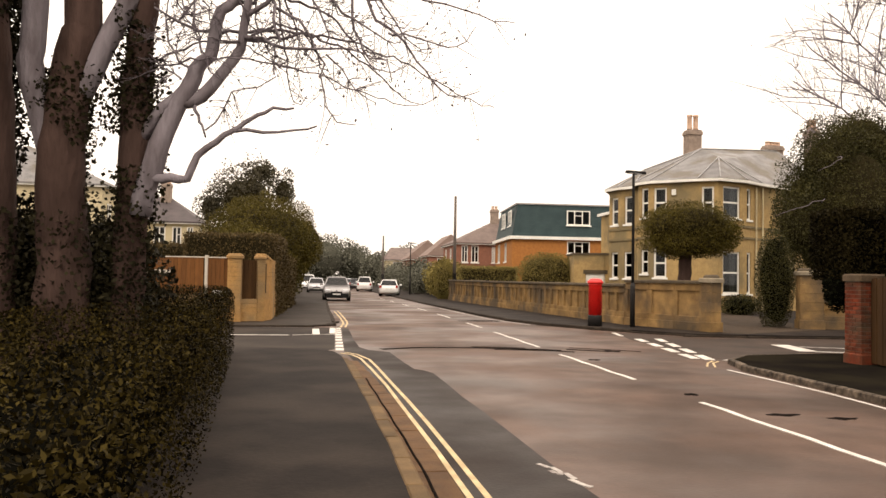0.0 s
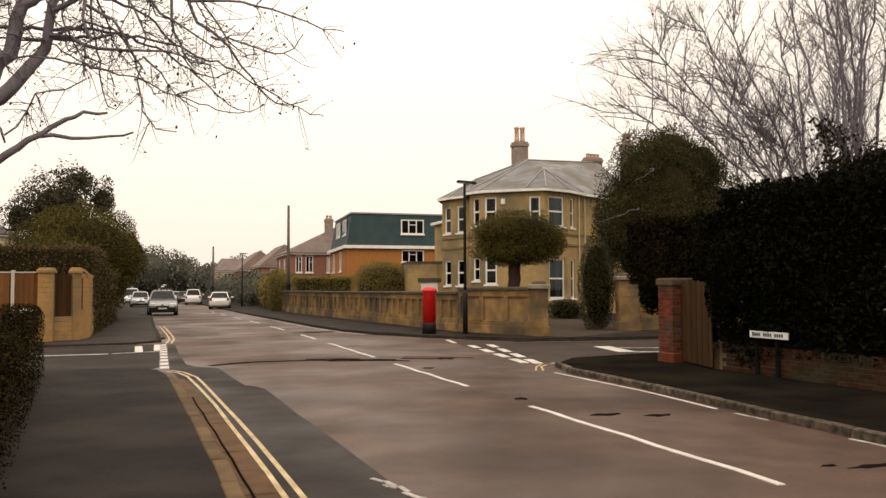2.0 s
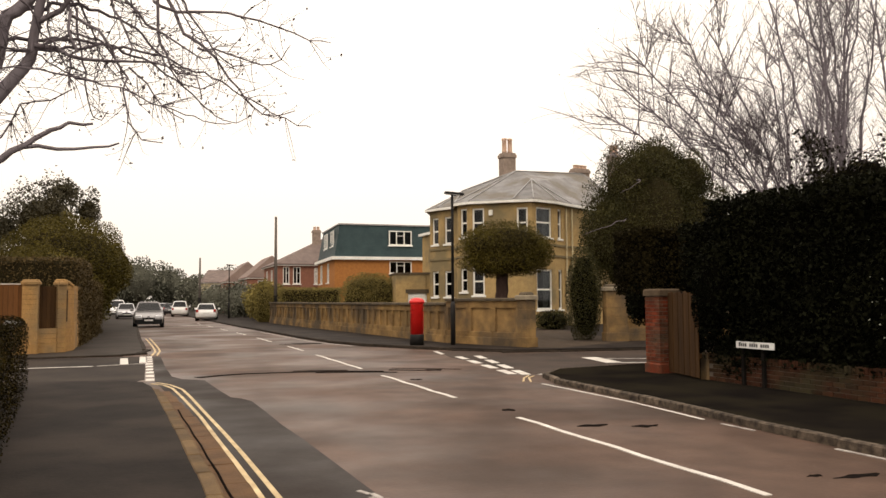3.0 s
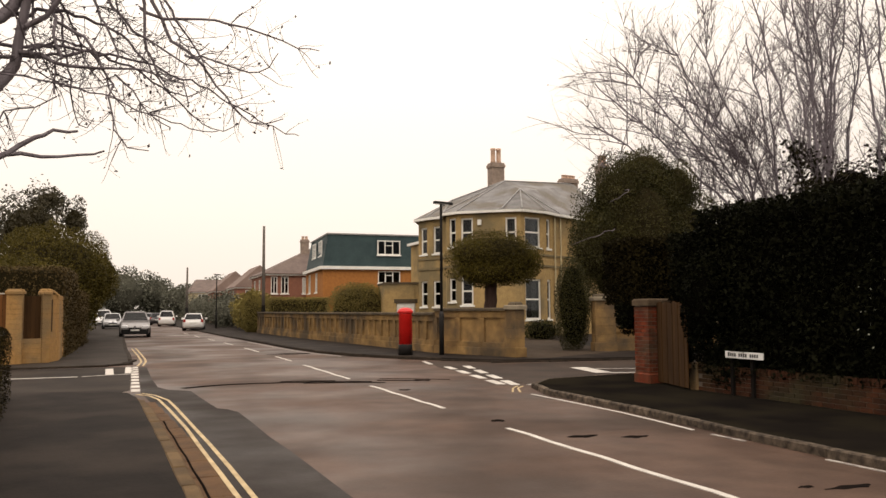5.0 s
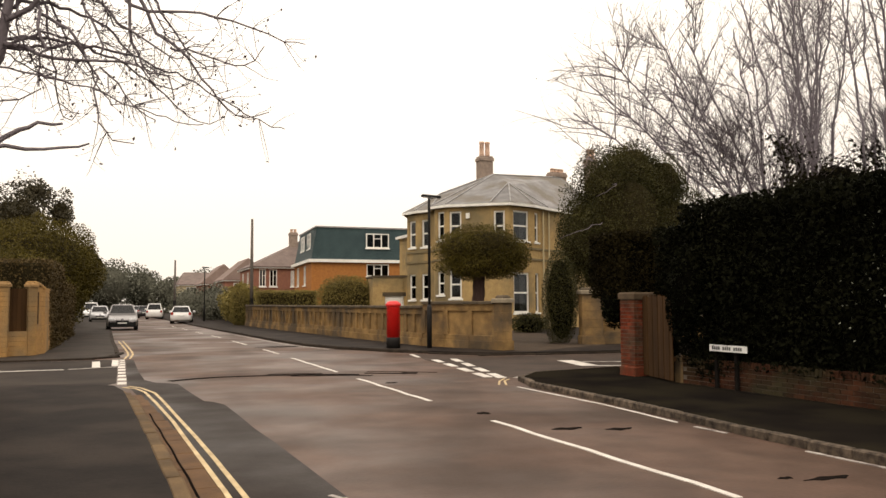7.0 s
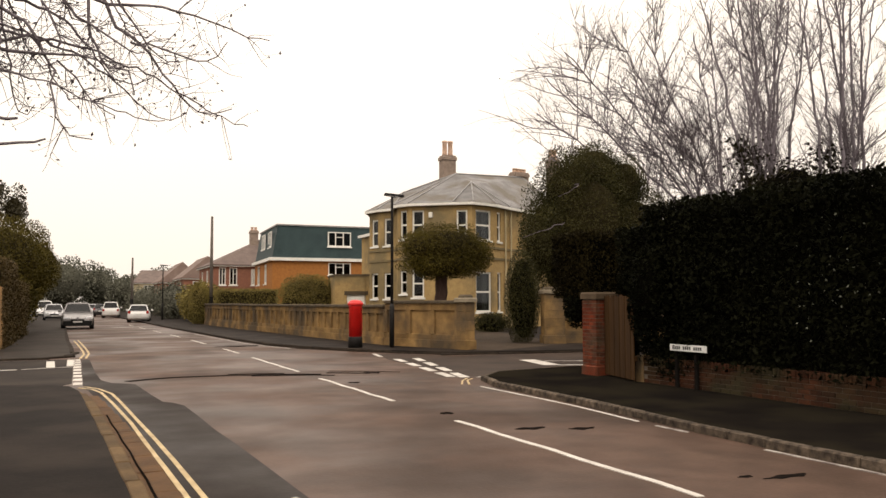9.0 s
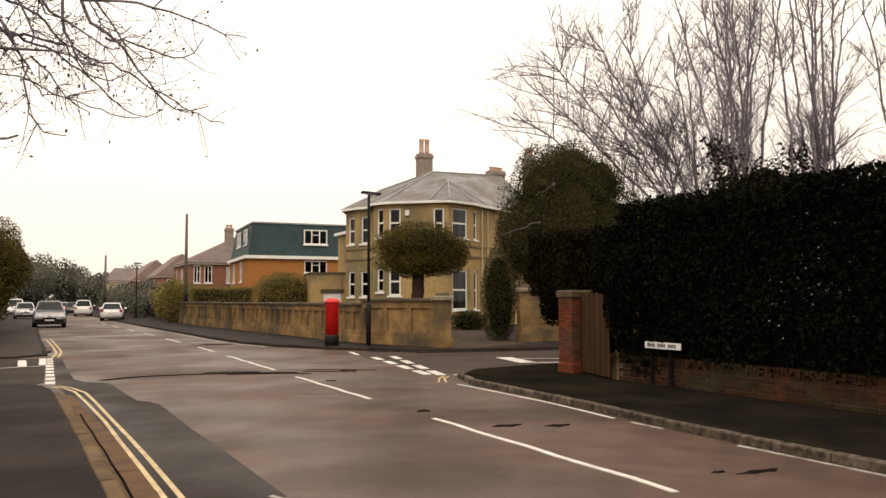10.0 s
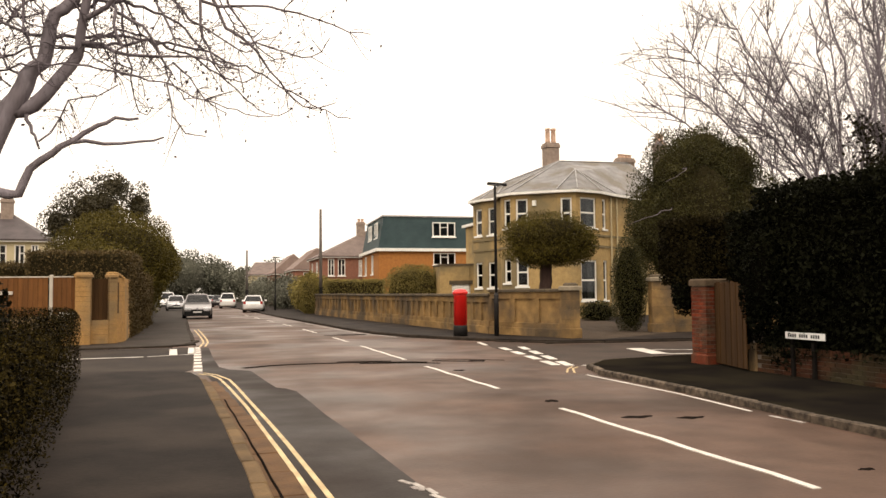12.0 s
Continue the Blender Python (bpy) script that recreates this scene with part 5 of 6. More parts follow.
def window(parent, a, b, hole, style="sash", label="", curtain=False, deep=0.1):
    """A white window set into an opening of the wall from a to b."""
    u0, u1, w0, w1 = hole
    w, h = u1 - u0, w1 - w0
    ang = math.degrees(math.atan2(b[1] - a[1], b[0] - a[0]))
    at = pose(a[0], a[1], 0, 0, 0, ang) @ pose(u0, deep, w0)
    f = 0.09
    mb = Mesh().box(0, -0.03, 0, f, 0.05, h).box(w - f, -0.03, 0, w, 0.05, h).box(f, -0.03, 0, w - f, 0.05, f).box(f, -0.03, h - f, w - f, 0.05, h)
    if style == "sash":
        mb.box(f, -0.01, h * 0.5 - 0.045, w - f, 0.045, h * 0.5 + 0.045)
    else:
        n = 3 if w > 1.3 else 2
    win = part("window", mb, WHITE_PAINT, parent, label, at=at)
    if style != "sash":
        for k in range(1, n):
            part("mullion", Mesh().box(w * k / n - 0.045, -0.02, f, w * k / n + 0.045, 0.045, h - f), WHITE_PAINT, win)
        for k in range(1, n, 2):
            part("transom", Mesh().box(w * k / n + 0.046, -0.015, h * 0.62, w * (k + 1) / n - 0.046, 0.04, h * 0.62 + 0.06), WHITE_PAINT, win)
    pane = part("pane", Mesh().box(f, 0.015, f, w - f, 0.022, h - f), GLASS, win)
    pane.visible_shadow = False
    part("sill", Mesh().soft_box(-0.08, -0.14 - deep * 0.4, -0.1, w + 0.08, 0.02, 0, c=0.015), WHITE_PAINT, win)
    if curtain:
        cm = Mesh()
        for k in range(6):
            cm.box(w * 0.6 + k * w * 0.055, 0.16 + 0.02 * (k % 2), f, w * 0.6 + (k + 1) * w * 0.055, 0.19 + 0.02 * (k % 2), h - f)
        part("curtain", cm, CURTAIN, win, "pale curtain behind the glass")
    return win


def walls(house, outline, z0, z1, holes, mat, name="wall", thick=0.3):
    """Each side of the outline (anticlockwise) is a wall; holes: side number -> openings."""
    n = len(outline)
    for k in range(n):
        part(name, wall_panel(Mesh(), outline[k], outline[(k + 1) % n], z0, z1, holes.get(k, []), thick), mat, house)


def chimney(house, x, y, z0, z1, w, d, pots, turn=0, pot_h=0.9):
    at = pose(x, y, 0, 0, 0, turn)
    st = part("chimney_stack", Mesh().box(-w / 2, -d / 2, z0, w / 2, d / 2, z1), CHIMNEY_BRICK, house, at=at)
    part("corbel", Mesh().soft_box(-w / 2 - 0.06, -d / 2 - 0.06, z1 - 0.3, w / 2 + 0.06, d / 2 + 0.06, z1 - 0.1, c=0.02), CHIMNEY_BRICK, st)
    for k in range(pots):
        px = (k - (pots - 1) / 2) * (w / max(pots, 1)) * 0.9
        part("chimney_pot", Mesh().lathe([(0.17, z1), (0.15, z1 + pot_h * 0.2), (0.14, z1 + pot_h * 0.85), (0.17, z1 + pot_h * 0.88), (0.17, z1 + pot_h)], 12, m=pose(px, 0, 0)), CLAY, st, "terracotta chimney pot", True)


def slab_roof(house, faces, mat, thick=0.12, name="roof_slope"):
    """Roof planes of points, each with thickness."""
    for f in faces:
        p = [Vector(q) for q in f]
        n = len(p)
        low = [q - Vector((0, 0, thick)) for q in p]
        part(name, Mesh().add(p + low, [tuple(range(n)), tuple(reversed(range(n, 2 * n)))] + [(i, n + i, n + (i + 1) % n, (i + 1) % n) for i in range(n)]), mat, house)


def outset(outline, d):
    """The outline moved outwards by d."""
    n, out = len(outline), []
    for i in range(n):
        p, q, r = Vector(outline[i - 1]), Vector(outline[i]), Vector(outline[(i + 1) % n])
        a, b = (q - p).normalized(), (r - q).normalized()
        na, nb = Vector((a.y, -a.x)), Vector((b.y, -b.x))
        m = (na + nb).normalized()
        k = d / max(0.4, m.dot(na))
        out.append((q.x + m.x * k, q.y + m.y * k))
    return out


def closing(house, outline, z, mat=INTERIOR, name="floor_slab"):
    part(name, Mesh().prism(outset(outline, -0.32), z - 0.1, z), mat, house)


# The bay-fronted villa at the junction
villa = thing("bay_fronted_villa", "two-storey Victorian yellow brick villa with canted bays and slate roof", "house")
EAVES = [(15.86, 47.17), (16.16, 45.86), (16.74, 44.84), (16.28, 43.51), (16.74, 42.32), (18.73, 40.72), (19.68, 40.14), (21.49, 40.77), (22.89, 41.82), (29.7, 45.8), (28.7, 55.2), (19.3, 54.2)]
V = outset(EAVES, -0.27)
seg = lambda k: math.hypot(V[(k + 1) % len(V)][0] - V[k][0], V[(k + 1) % len(V)][1] - V[k][1])
UP, LOW, UPB, LOWB = (4.9, 6.5), (1.8, 3.3), (5.0, 6.68), (1.05, 3.25)


def mid_hole(k, w, zs, c=0.5):
    u = seg(k) * c
    return (u - w / 2, u + w / 2, *zs)


villa_holes = {0: [mid_hole(0, 0.7, UP), mid_hole(0, 0.7, LOW)], 1: [mid_hole(1, 0.66, UP), mid_hole(1, 0.66, LOW)],
               3: [mid_hole(3, 0.55, (5.1, 6.72), 0.45), mid_hole(3, 0.55, (2.05, 3.35), 0.45)],
               4: [mid_hole(4, 0.68, (5.06, 6.68), 0.17), mid_hole(4, 0.68, (1.85, 3.4), 0.17)], 5: [mid_hole(5, 0.6, (4.98, 6.64), 0.46)],
               6: [mid_hole(6, 1.22, UPB, 0.54), mid_hole(6, 1.22, LOWB, 0.54)],
               7: [mid_hole(7, 0.5, UPB, 0.42), mid_hole(7, 0.5, LOWB, 0.42)]}
walls(villa, V, 0.0, 7.0, villa_holes, HOUSE_STONE)
for k, hs in villa_holes.items():
    for h in hs:
        window(villa, V[k], V[(k + 1) % len(V)], h, curtain=(k == 6 or (k + int(h[2])) % 3 == 0))
for z in (3.95, 4.55):
    o = outset(V, 0.06)
    for k in range(9):
        part("string_course", Mesh().add([(*V[k], z), (*V[k + 1], z), (*V[k + 1], z + 0.12), (*V[k], z + 0.12), (*o[k], z), (*o[k + 1], z), (*o[k + 1], z + 0.12), (*o[k], z + 0.12)],
             [(4, 5, 6, 7), (7, 6, 2, 3), (0, 1, 5, 4), (0, 4, 7, 3), (1, 2, 6, 5)]), HOUSE_BAND, villa)
# Unseen floors and back wall whose dark colour keeps the windows dark.
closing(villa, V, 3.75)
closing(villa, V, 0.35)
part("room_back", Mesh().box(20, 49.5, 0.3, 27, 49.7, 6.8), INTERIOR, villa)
EV = [(*p, 7.06) for p in outset(V, 0.27)]
PA, PB, R0, R1 = (18.3, 47.2, 8.3), (20.96, 43.0, 8.56), (21.51, 46.3, 9.55), (27.65, 48.6, 10.0)
roof_faces = [(EV[0], EV[1], PA), (EV[1], EV[2], PA), (EV[2], R0, PA), (EV[2], EV[3], R0), (EV[3], EV[4], R0), (EV[4], EV[5], R0), (EV[5], PB, R0), (EV[5], EV[6], PB), (EV[6], EV[7], PB), (EV[7], EV[8], PB), (EV[8], R1, R0, PB), (EV[8], EV[9], R1), (EV[9], EV[10], R1), (EV[10], EV[11], R0, R1), (EV[11], EV[0], PA, R0)]
slab_roof(villa, roof_faces, SLATE)
ridge_rng = np.random.default_rng(5)
for a, b in ((EV[1], PA), (EV[2], PA), (PA, R0), (EV[3], R0), (EV[4], R0), (EV[5], PB), (EV[6], PB), (EV[7], PB), (EV[8], PB), (R0, R1)):
    part("ridge_roll", limb_skin(limb([np.array(a) + (0, 0, 0.03), np.array(b) + (0, 0, 0.03)], 0.04, 0.04, ridge_rng, wobble=0), 6), LEAD, villa, smooth=True)
gut = outset(V, 0.29)
fas = outset(V, 0.18)
for k in range(9):
    part("gutter", Mesh().add([(*fas[k], 6.88), (*fas[k + 1], 6.88), (*fas[k + 1], 7.0), (*fas[k], 7.0), (*gut[k], 6.9), (*gut[k + 1], 6.9), (*gut[k + 1], 7.04), (*gut[k], 7.04)],
         [(4, 5, 6, 7), (7, 6, 2, 3), (0, 1, 5, 4), (0, 4, 7, 3), (1, 2, 6, 5), (3, 2, 1, 0)]), WHITE_PAINT, villa, "white painted gutter board")
chimney(villa, 21.43, 47.4, 8.2, 10.85, 0.86, 0.7, 2, 0, 0.95)
chimney(villa, 27.4, 48.8, 8.6, 10.35, 1.2, 0.6, 4, 12, 0.25)
chimney(villa, 28.95, 47.0, 6.9, 11.1, 0.66, 0.6, 2, 5, 0.6)
part("flashing", Mesh().box(-0.62, -0.05, 0, 0.62, 0.05, 0.1, m=pose(21.2, 46.85, 9.3, 0, -24, 8)), WHITE_PAINT, villa, "pale flashing beside the chimney")
along_b = np.array(V[4]) + (np.array(V[5]) - np.array(V[4])) * 0.47
part("alarm_box", Mesh().soft_box(-0.11, -0.12, 0, 0.11, 0.02, 0.3, c=0.02, m=pose(along_b[0], along_b[1], 6.25, 0, 0, -39)), WHITE_PAINT, villa, "small white alarm box")
for k, u in ((7, 0.82), (8, 0.05)):
    x, y = V[k][0] + (V[k + 1][0] - V[k][0]) * u, V[k][1] + (V[k + 1][1] - V[k][1]) * u
    dx, dy = (V[k + 1][1] - V[k][1]) / seg(k), -(V[k + 1][0] - V[k][0]) / seg(k)
    part("downpipe", Mesh().lathe([(0.045, 0.1), (0.045, 6.85)], 8, m=pose(x + dx * 0.09, y + dy * 0.09, 0)), CREAM, villa, "cream downpipe")
wing = [(18.0, 51.2), (19.5, 51.0), (19.5, 54.0), (18.0, 54.2)]
part("rear_wing", Mesh().prism(wing, 0.0, 6.0), HOUSE_STONE, villa, "low rear wing in yellow brick")
part("gutter", Mesh().prism(outset(wing, 0.22), 6.0, 6.18), WHITE_PAINT, villa, "white painted gutter board")
slab_roof(villa, [((17.75, 51.0, 6.2), (19.6, 50.8, 6.2), (19.4, 53, 6.9))], SLATE)

# Annex and garage between the villa and the green-roofed block
annex = thing("stone_garage", "low yellow brick garage with a white door", "garage")
GA = [(15.0, 50.5), (17.0, 49.6), (17.8, 53), (15.6, 54)]
garage_hole = (0.75, 1.95, 0.1, 2.05)
walls(annex, GA, 0.0, 3.25, {0: [garage_hole]}, HOUSE_STONE)
part("coping", Mesh().prism(outset(GA, 0.06), 3.25, 3.37), COPING, annex)
ga = math.degrees(math.atan2(-0.9, 2.0))
door = part("door", Mesh().box(0.76, 0.1, 0.1, 1.94, 0.14, 2.05), WHITE_PAINT, annex, "white boarded garage door", at=pose(15.0, 50.5, 0, 0, 0, ga))
for k in range(8):
    part("board", Mesh().soft_box(0.76 + k * 0.148, 0.08, 0.1, 0.76 + (k + 1) * 0.148 - 0.006, 0.1, 2.05, c=0.005), WHITE_PAINT, door)
part("lintel", Mesh().box(0.6, -0.02, 2.05, 2.1, 0.1, 2.3), COPING, annex, at=pose(15.0, 50.5, 0, 0, 0, ga))

# The block with the green mansard
block = thing("mansard_house", "orange brick house with a green tiled mansard top storey", "house")
G = [(15.6, 79.0), (14.85, 68.0), (25.0, 68.0), (25.8, 79.0)]
G_up = [(16.0, 78.4), (15.4, 68.6), (24.4, 68.6), (25.2, 78.4)]
gh = {1: [(4.75, 6.75, 3.9, 4.95), (4.75, 6.75, 1.2, 2.4)], 0: [(1.6, 3.2, 3.2, 4.9), (6.2, 7.6, 3.2, 4.9), (8.3, 9.6, 1.0, 2.4)]}
walls(block, G, 0.0, 5.1, gh, ORANGE_BRICK)
for k, hs in gh.items():
    for h in hs:
        window(block, G[k], G[k + 1], h, "casement", deep=0.05)
part("eave_board", Mesh().prism(outset(G, 0.3), 5.06, 5.32), WHITE_PAINT, block, "white eaves board")
rows_n = 14
for k in range(4):
    a, b, c, d = Vector((*G[k], 5.32)), Vector((*G[(k + 1) % 4], 5.32)), Vector((*G_up[(k + 1) % 4], 8.05)), Vector((*G_up[k], 8.05))
    ln = (b - a).to_2d().normalized()
    outw = Vector((ln.y, -ln.x, 0)) * 0.035
    v, f = [], []
    for r in range(rows_n):
        for t, o in ((r / rows_n, outw), ((r + 1) / rows_n, Vector())):
            v += [a.lerp(d, t) + o, b.lerp(c, t) + o]
    for r in range(2 * rows_n - 1):
        f.append((2 * r, 2 * r + 1, 2 * r + 3, 2 * r + 2))
    part("mansard_side", Mesh().add(v, f), GREEN_TILE, block, "green hung tiles")
part("flat_roof", Mesh().prism(outset(G_up, 0.12), 8.05, 8.17), LEAD, block)
win = window(block, (14.85, 68.2), (25, 68.2), (4.75, 6.8, 6.35, 7.6), "casement", deep=-0.02)
for y0, y1 in ((69.6, 72.2), (73.2, 75.8)):
    window(block, (15.5 + (y1 - 72) * 0.05, y1 + 0.2), (15.2 + (y0 - 69) * 0.06, y0), (0.2, 2.5, 6.35, 7.65), "casement", deep=-0.12)
closing(block, G, 5.3)


def simple_house(label, x0, y0, x1, y1, eave, ridge, wall, roof, holes, along_x=True, hip=0.0, chim=(), group="", ground_floor=0.0):
    """A plain two-storey house; holes: side -> openings; the sides are south, east, north, west."""
    h = thing("house", label, "house", group)
    o = [(x0, y0), (x1, y0), (x1, y1), (x0, y1)]
    walls(h, o, 0.0, eave, holes, wall)
    for k, hs in holes.items():
        for q in hs:
            window(h, o[k], o[(k + 1) % 4], q, "casement", deep=0.06)
    closing(h, o, eave * 0.5)
    e = [(*p, eave) for p in outset(o, 0.3)]
    if along_x:
        r0, r1 = (x0 + hip, (y0 + y1) / 2, ridge), (x1 - hip, (y0 + y1) / 2, ridge)
        fs = [(e[0], e[1], r1, r0), (e[2], e[3], r0, r1), (e[1], e[2], r1), (e[3], e[0], r0)]
    else:
        r0, r1 = ((x0 + x1) / 2, y0 + hip, ridge), ((x0 + x1) / 2, y1 - hip, ridge)
        fs = [(e[1], e[2], r1, r0), (e[3], e[0], r0, r1), (e[0], e[1], r0), (e[2], e[3], r1)]
    slab_roof(h, fs, roof)
    part("fascia", Mesh().prism(outset(o, 0.26), eave - 0.2, eave - 0.01), WHITE_PAINT, h, "white fascia board")
    for x, y, z0, z1, w in chim:
        chimney(h, x, y, z0, z1, w, 0.6, 2, 0, 0.35)
    return h


simple_house("red brick house with a brown hipped roof and chimney", 12.2, 82, 25, 92, 5.3, 8.6, RED_BRICK_WALL, BROWN_TILE, {0: [(0.5, 1.15, 3.3, 5.0), (1.5, 2.25, 3.3, 5.0), (3.6, 3.95, 3.3, 4.9)], 3: [(1.5, 2.7, 3.3, 4.8), (5, 6.4, 3.3, 4.8), (5, 6.4, 0.9, 2.3)]}, True, 6.2, [(16.7, 85.5, 6.4, 9.0, 0.8)])
simple_house("red-roofed brick house beside the far road", 11.5, 100, 17, 110, 4.5, 7.1, RED_BRICK_WALL, RED_TILE, {0: [(1.0, 2.4, 2.9, 4.1)], 3: [(2, 3.4, 2.8, 4.1), (6, 7.4, 2.8, 4.1)]}, False, 0.3)
simple_house("red-roofed brick house beside the far road", 10.4, 116, 16, 126, 4.4, 7.1, RED_BRICK_WALL, RED_TILE, {0: [(1.0, 2.4, 2.9, 4.1)], 3: [(2, 3.4, 2.8, 4.1)]}, False, 0.3)
simple_house("cream rendered house with a pale roof beyond", 8.6, 135, 17, 146, 4.7, 6.8, CREAM, BROWN_TILE, {0: [(1.0, 2.6, 2.9, 4.3), (4.4, 6.0, 2.9, 4.3)], 3: [(2, 3.6, 2.9, 4.3)]}, True, 1.0)
simple_house("cream rendered house with white windows behind the wall", -18.2, 66, -10.6, 75, 5.7, 8.0, CREAM, DARK_SLATE, {0: [(3.0, 3.8, 3.6, 5.3), (4.3, 5.2, 3.6, 5.3), (5.7, 6.4, 3.6, 5.3), (6.8, 7.3, 3.6, 5.3)], 1: [(1.5, 2.7, 3.6, 5.3), (4.6, 6, 3.6, 5.3)]}, True, 3.0, [(-13.7, 69.6, 7.2, 9.0, 0.8)])
simple_house("pale stone house glimpsed between the tree trunks", -27, 58, -15.6, 68, 7.6, 10.4, CREAM, SLATE, {0: [(7.8, 9.0, 4.6, 6.4), (9.6, 10.6, 4.6, 6.4)], 1: [(1.2, 2.4, 4.6, 6.4)]}, False, 2.5, [(-20.5, 62.0, 9.0, 11.4, 0.8)])


# ---- vehicles ----
def car(label, x, y, turn, paint, length=4.3, width=1.78, height=1.48, group="parked cars", hatch=0.25, bumper=0.42):
    """A parked car; its nose points to local -y."""
    ob = thing("parked_car", label, "car", group, pose(x, y, 0.0, 0, 0, turn))
    hw = width / 2
    belt = 0.92 if height < 1.6 else 1.02
    stations = [(0.0, 0.80, 0.32, 0.62), (0.05, 0.9, 0.22, 0.70), (0.14, 0.97, 0.2, 0.80), (0.27, 1.0, 0.2, belt), (0.5, 1.0, 0.2, belt + 0.02), (0.78, 1.0, 0.2, belt + 0.04), (0.93, 0.97, 0.22, belt + 0.02), (0.985, 0.92, 0.28, belt - 0.06), (1.0, 0.86, 0.36, belt - 0.2)]
    v, f, n = [], [], 10
    for s, k, zb, zt in stations:
        yy = (s - 0.5) * length
        w = hw * k
        v += [(-w * 0.9, yy, zb), (-w, yy, zb + 0.12), (-w * 1.0, yy, zb + (zt - zb) * 0.6), (-w * 0.95, yy, zt - 0.05), (-w * 0.8, yy, zt), (w * 0.8, yy, zt), (w * 0.95, yy, zt - 0.05), (w, yy, zb + (zt - zb) * 0.6), (w, yy, zb + 0.12), (w * 0.9, yy, zb)]
    for r in range(len(stations) - 1):
        f += [(r * n + i, r * n + n + i, r * n + n + (i + 1) % n, r * n + (i + 1) % n) for i in range(n)]
    f += [tuple(range(n)), tuple(reversed(range(len(v) - n, len(v))))]
    body = part("body", Mesh().add(v, f), paint, ob, smooth=True)
    # cabin: glass sides with a painted roof and pillars
    a0, a1, b0, b1 = (0.26 - 0.5) * length, (0.42 - 0.5) * length, (0.94 - hatch * 0.35 - 0.5) * length, (0.97 - 0.5) * length
    wl, wt = hw * 0.9, hw * 0.7
    cab = [(-wl, a0, belt), (wl, a0, belt), (wl, b1, belt), (-wl, b1, belt), (-wt, a1, height - 0.05), (wt, a1, height - 0.05), (wt, b0, height - 0.05), (-wt, b0, height - 0.05)]
    names = (("windscreen", (0, 1, 5, 4)), ("side_window", (1, 2, 6, 5)), ("rear_window", (2, 3, 7, 6)), ("side_window", (3, 0, 4, 7)))
    for nm, q in names:
        p = [Vector(cab[i]) for i in q]
        c = sum(p, Vector()) / 4
        out = (p[1] - p[0]).cross(p[3] - p[0]).normalized() * 0.004
        outer = [c + (k - c) * 0.9 + out for k in p]
        part(nm, Mesh().add(outer + [k - out * 3 for k in outer], [(0, 1, 2, 3), (7, 6, 5, 4), (0, 4, 5, 1), (1, 5, 6, 2), (2, 6, 7, 3), (3, 7, 4, 0)]), CAR_GLASS, ob)
        rim = [k for k in p]
        inner = [c + (k - c) * 0.9 for k in p]
        part("pillar_frame", Mesh().add(rim + inner, [(0, 1, 5, 4), (1, 2, 6, 5), (2, 3, 7, 6), (3, 0, 4, 7)]), paint, ob)
    part("roof", Mesh().add([(-wt, a1, height - 0.05), (wt, a1, height - 0.05), (wt, b0, height - 0.05), (-wt, b0, height - 0.05), (-wt * 0.82, a1 + 0.2, height), (wt * 0.82, a1 + 0.2, height), (wt * 0.82, b0 - 0.2, height), (-wt * 0.82, b0 - 0.2, height)],
         [(0, 1, 5, 4), (1, 2, 6, 5), (2, 3, 7, 6), (3, 0, 4, 7), (4, 5, 6, 7), (3, 2, 1, 0)]), paint, ob, smooth=True)
    part("cabin_trim", Mesh().box(-wl * 0.9, a0 + 0.5, 0.6, wl * 0.9, b1 - 0.5, belt + 0.15), TYRE, ob, "dark seats inside")
    for sx in (-1, 1):
        for yy in (-0.31 * length, 0.29 * length):
            m = pose(sx * (hw - 0.1), yy, 0.32, 0, 90, 0)
            wh = part("wheel", Mesh().lathe([(0.2, -0.11), (0.3, -0.11), (0.325, -0.08), (0.325, 0.08), (0.3, 0.11), (0.2, 0.11)], 18), TYRE, ob, smooth=True, at=m)
            part("hub", Mesh().lathe([(0.21, -0.1), (0.2, 0.112), (0.06, 0.09)] if sx > 0 else [(0.06, -0.09), (0.2, -0.112), (0.21, 0.1)], 14), RIM, wh, "alloy wheel hub")
        part("headlight", Mesh().soft_box(sx * hw * 0.66 - 0.2, -length / 2 - 0.005, 0.62, sx * hw * 0.66 + 0.2, -length / 2 + 0.3, 0.76, c=0.03), LAMP_LENS, ob, "clear headlight")
        part("tail_light", Mesh().soft_box(sx * hw * 0.8 - 0.1, length / 2 - 0.25, 0.72, sx * hw * 0.8 + 0.1, length / 2 + 0.012, 0.95, c=0.02), TAIL_LENS, ob, "red tail light")
        part("mirror", Mesh().soft_box(sx * (hw + 0.1) - 0.1, a0 + 0.35, belt, sx * (hw + 0.1) + 0.1, a0 + 0.5, belt + 0.15, c=0.03), paint, ob)
    part("grille", Mesh().soft_box(-hw * 0.42, -length / 2 - 0.012, 0.5, hw * 0.42, -length / 2 + 0.2, 0.62, c=0.02), TYRE, ob, "black grille")
    part("lower_intake", Mesh().soft_box(-hw * 0.86, -length / 2 - 0.012, 0.2, hw * 0.86, -length / 2 + 0.3, bumper, c=0.04), TYRE, ob, "black lower bumper")
    part("badge", Mesh().lathe([(0.09, 0), (0.09, 0.02), (0.05, 0.03)], 12, m=pose(0, -length / 2 - 0.02, 0.66, 90, 0, 0)), RIM, ob, "plain chrome badge")
    part("number_plate", Mesh().box(-0.26, -length / 2 - 0.022, 0.41, 0.26, -length / 2 + 0.05, 0.5), PLATE, ob, "plain white plate")
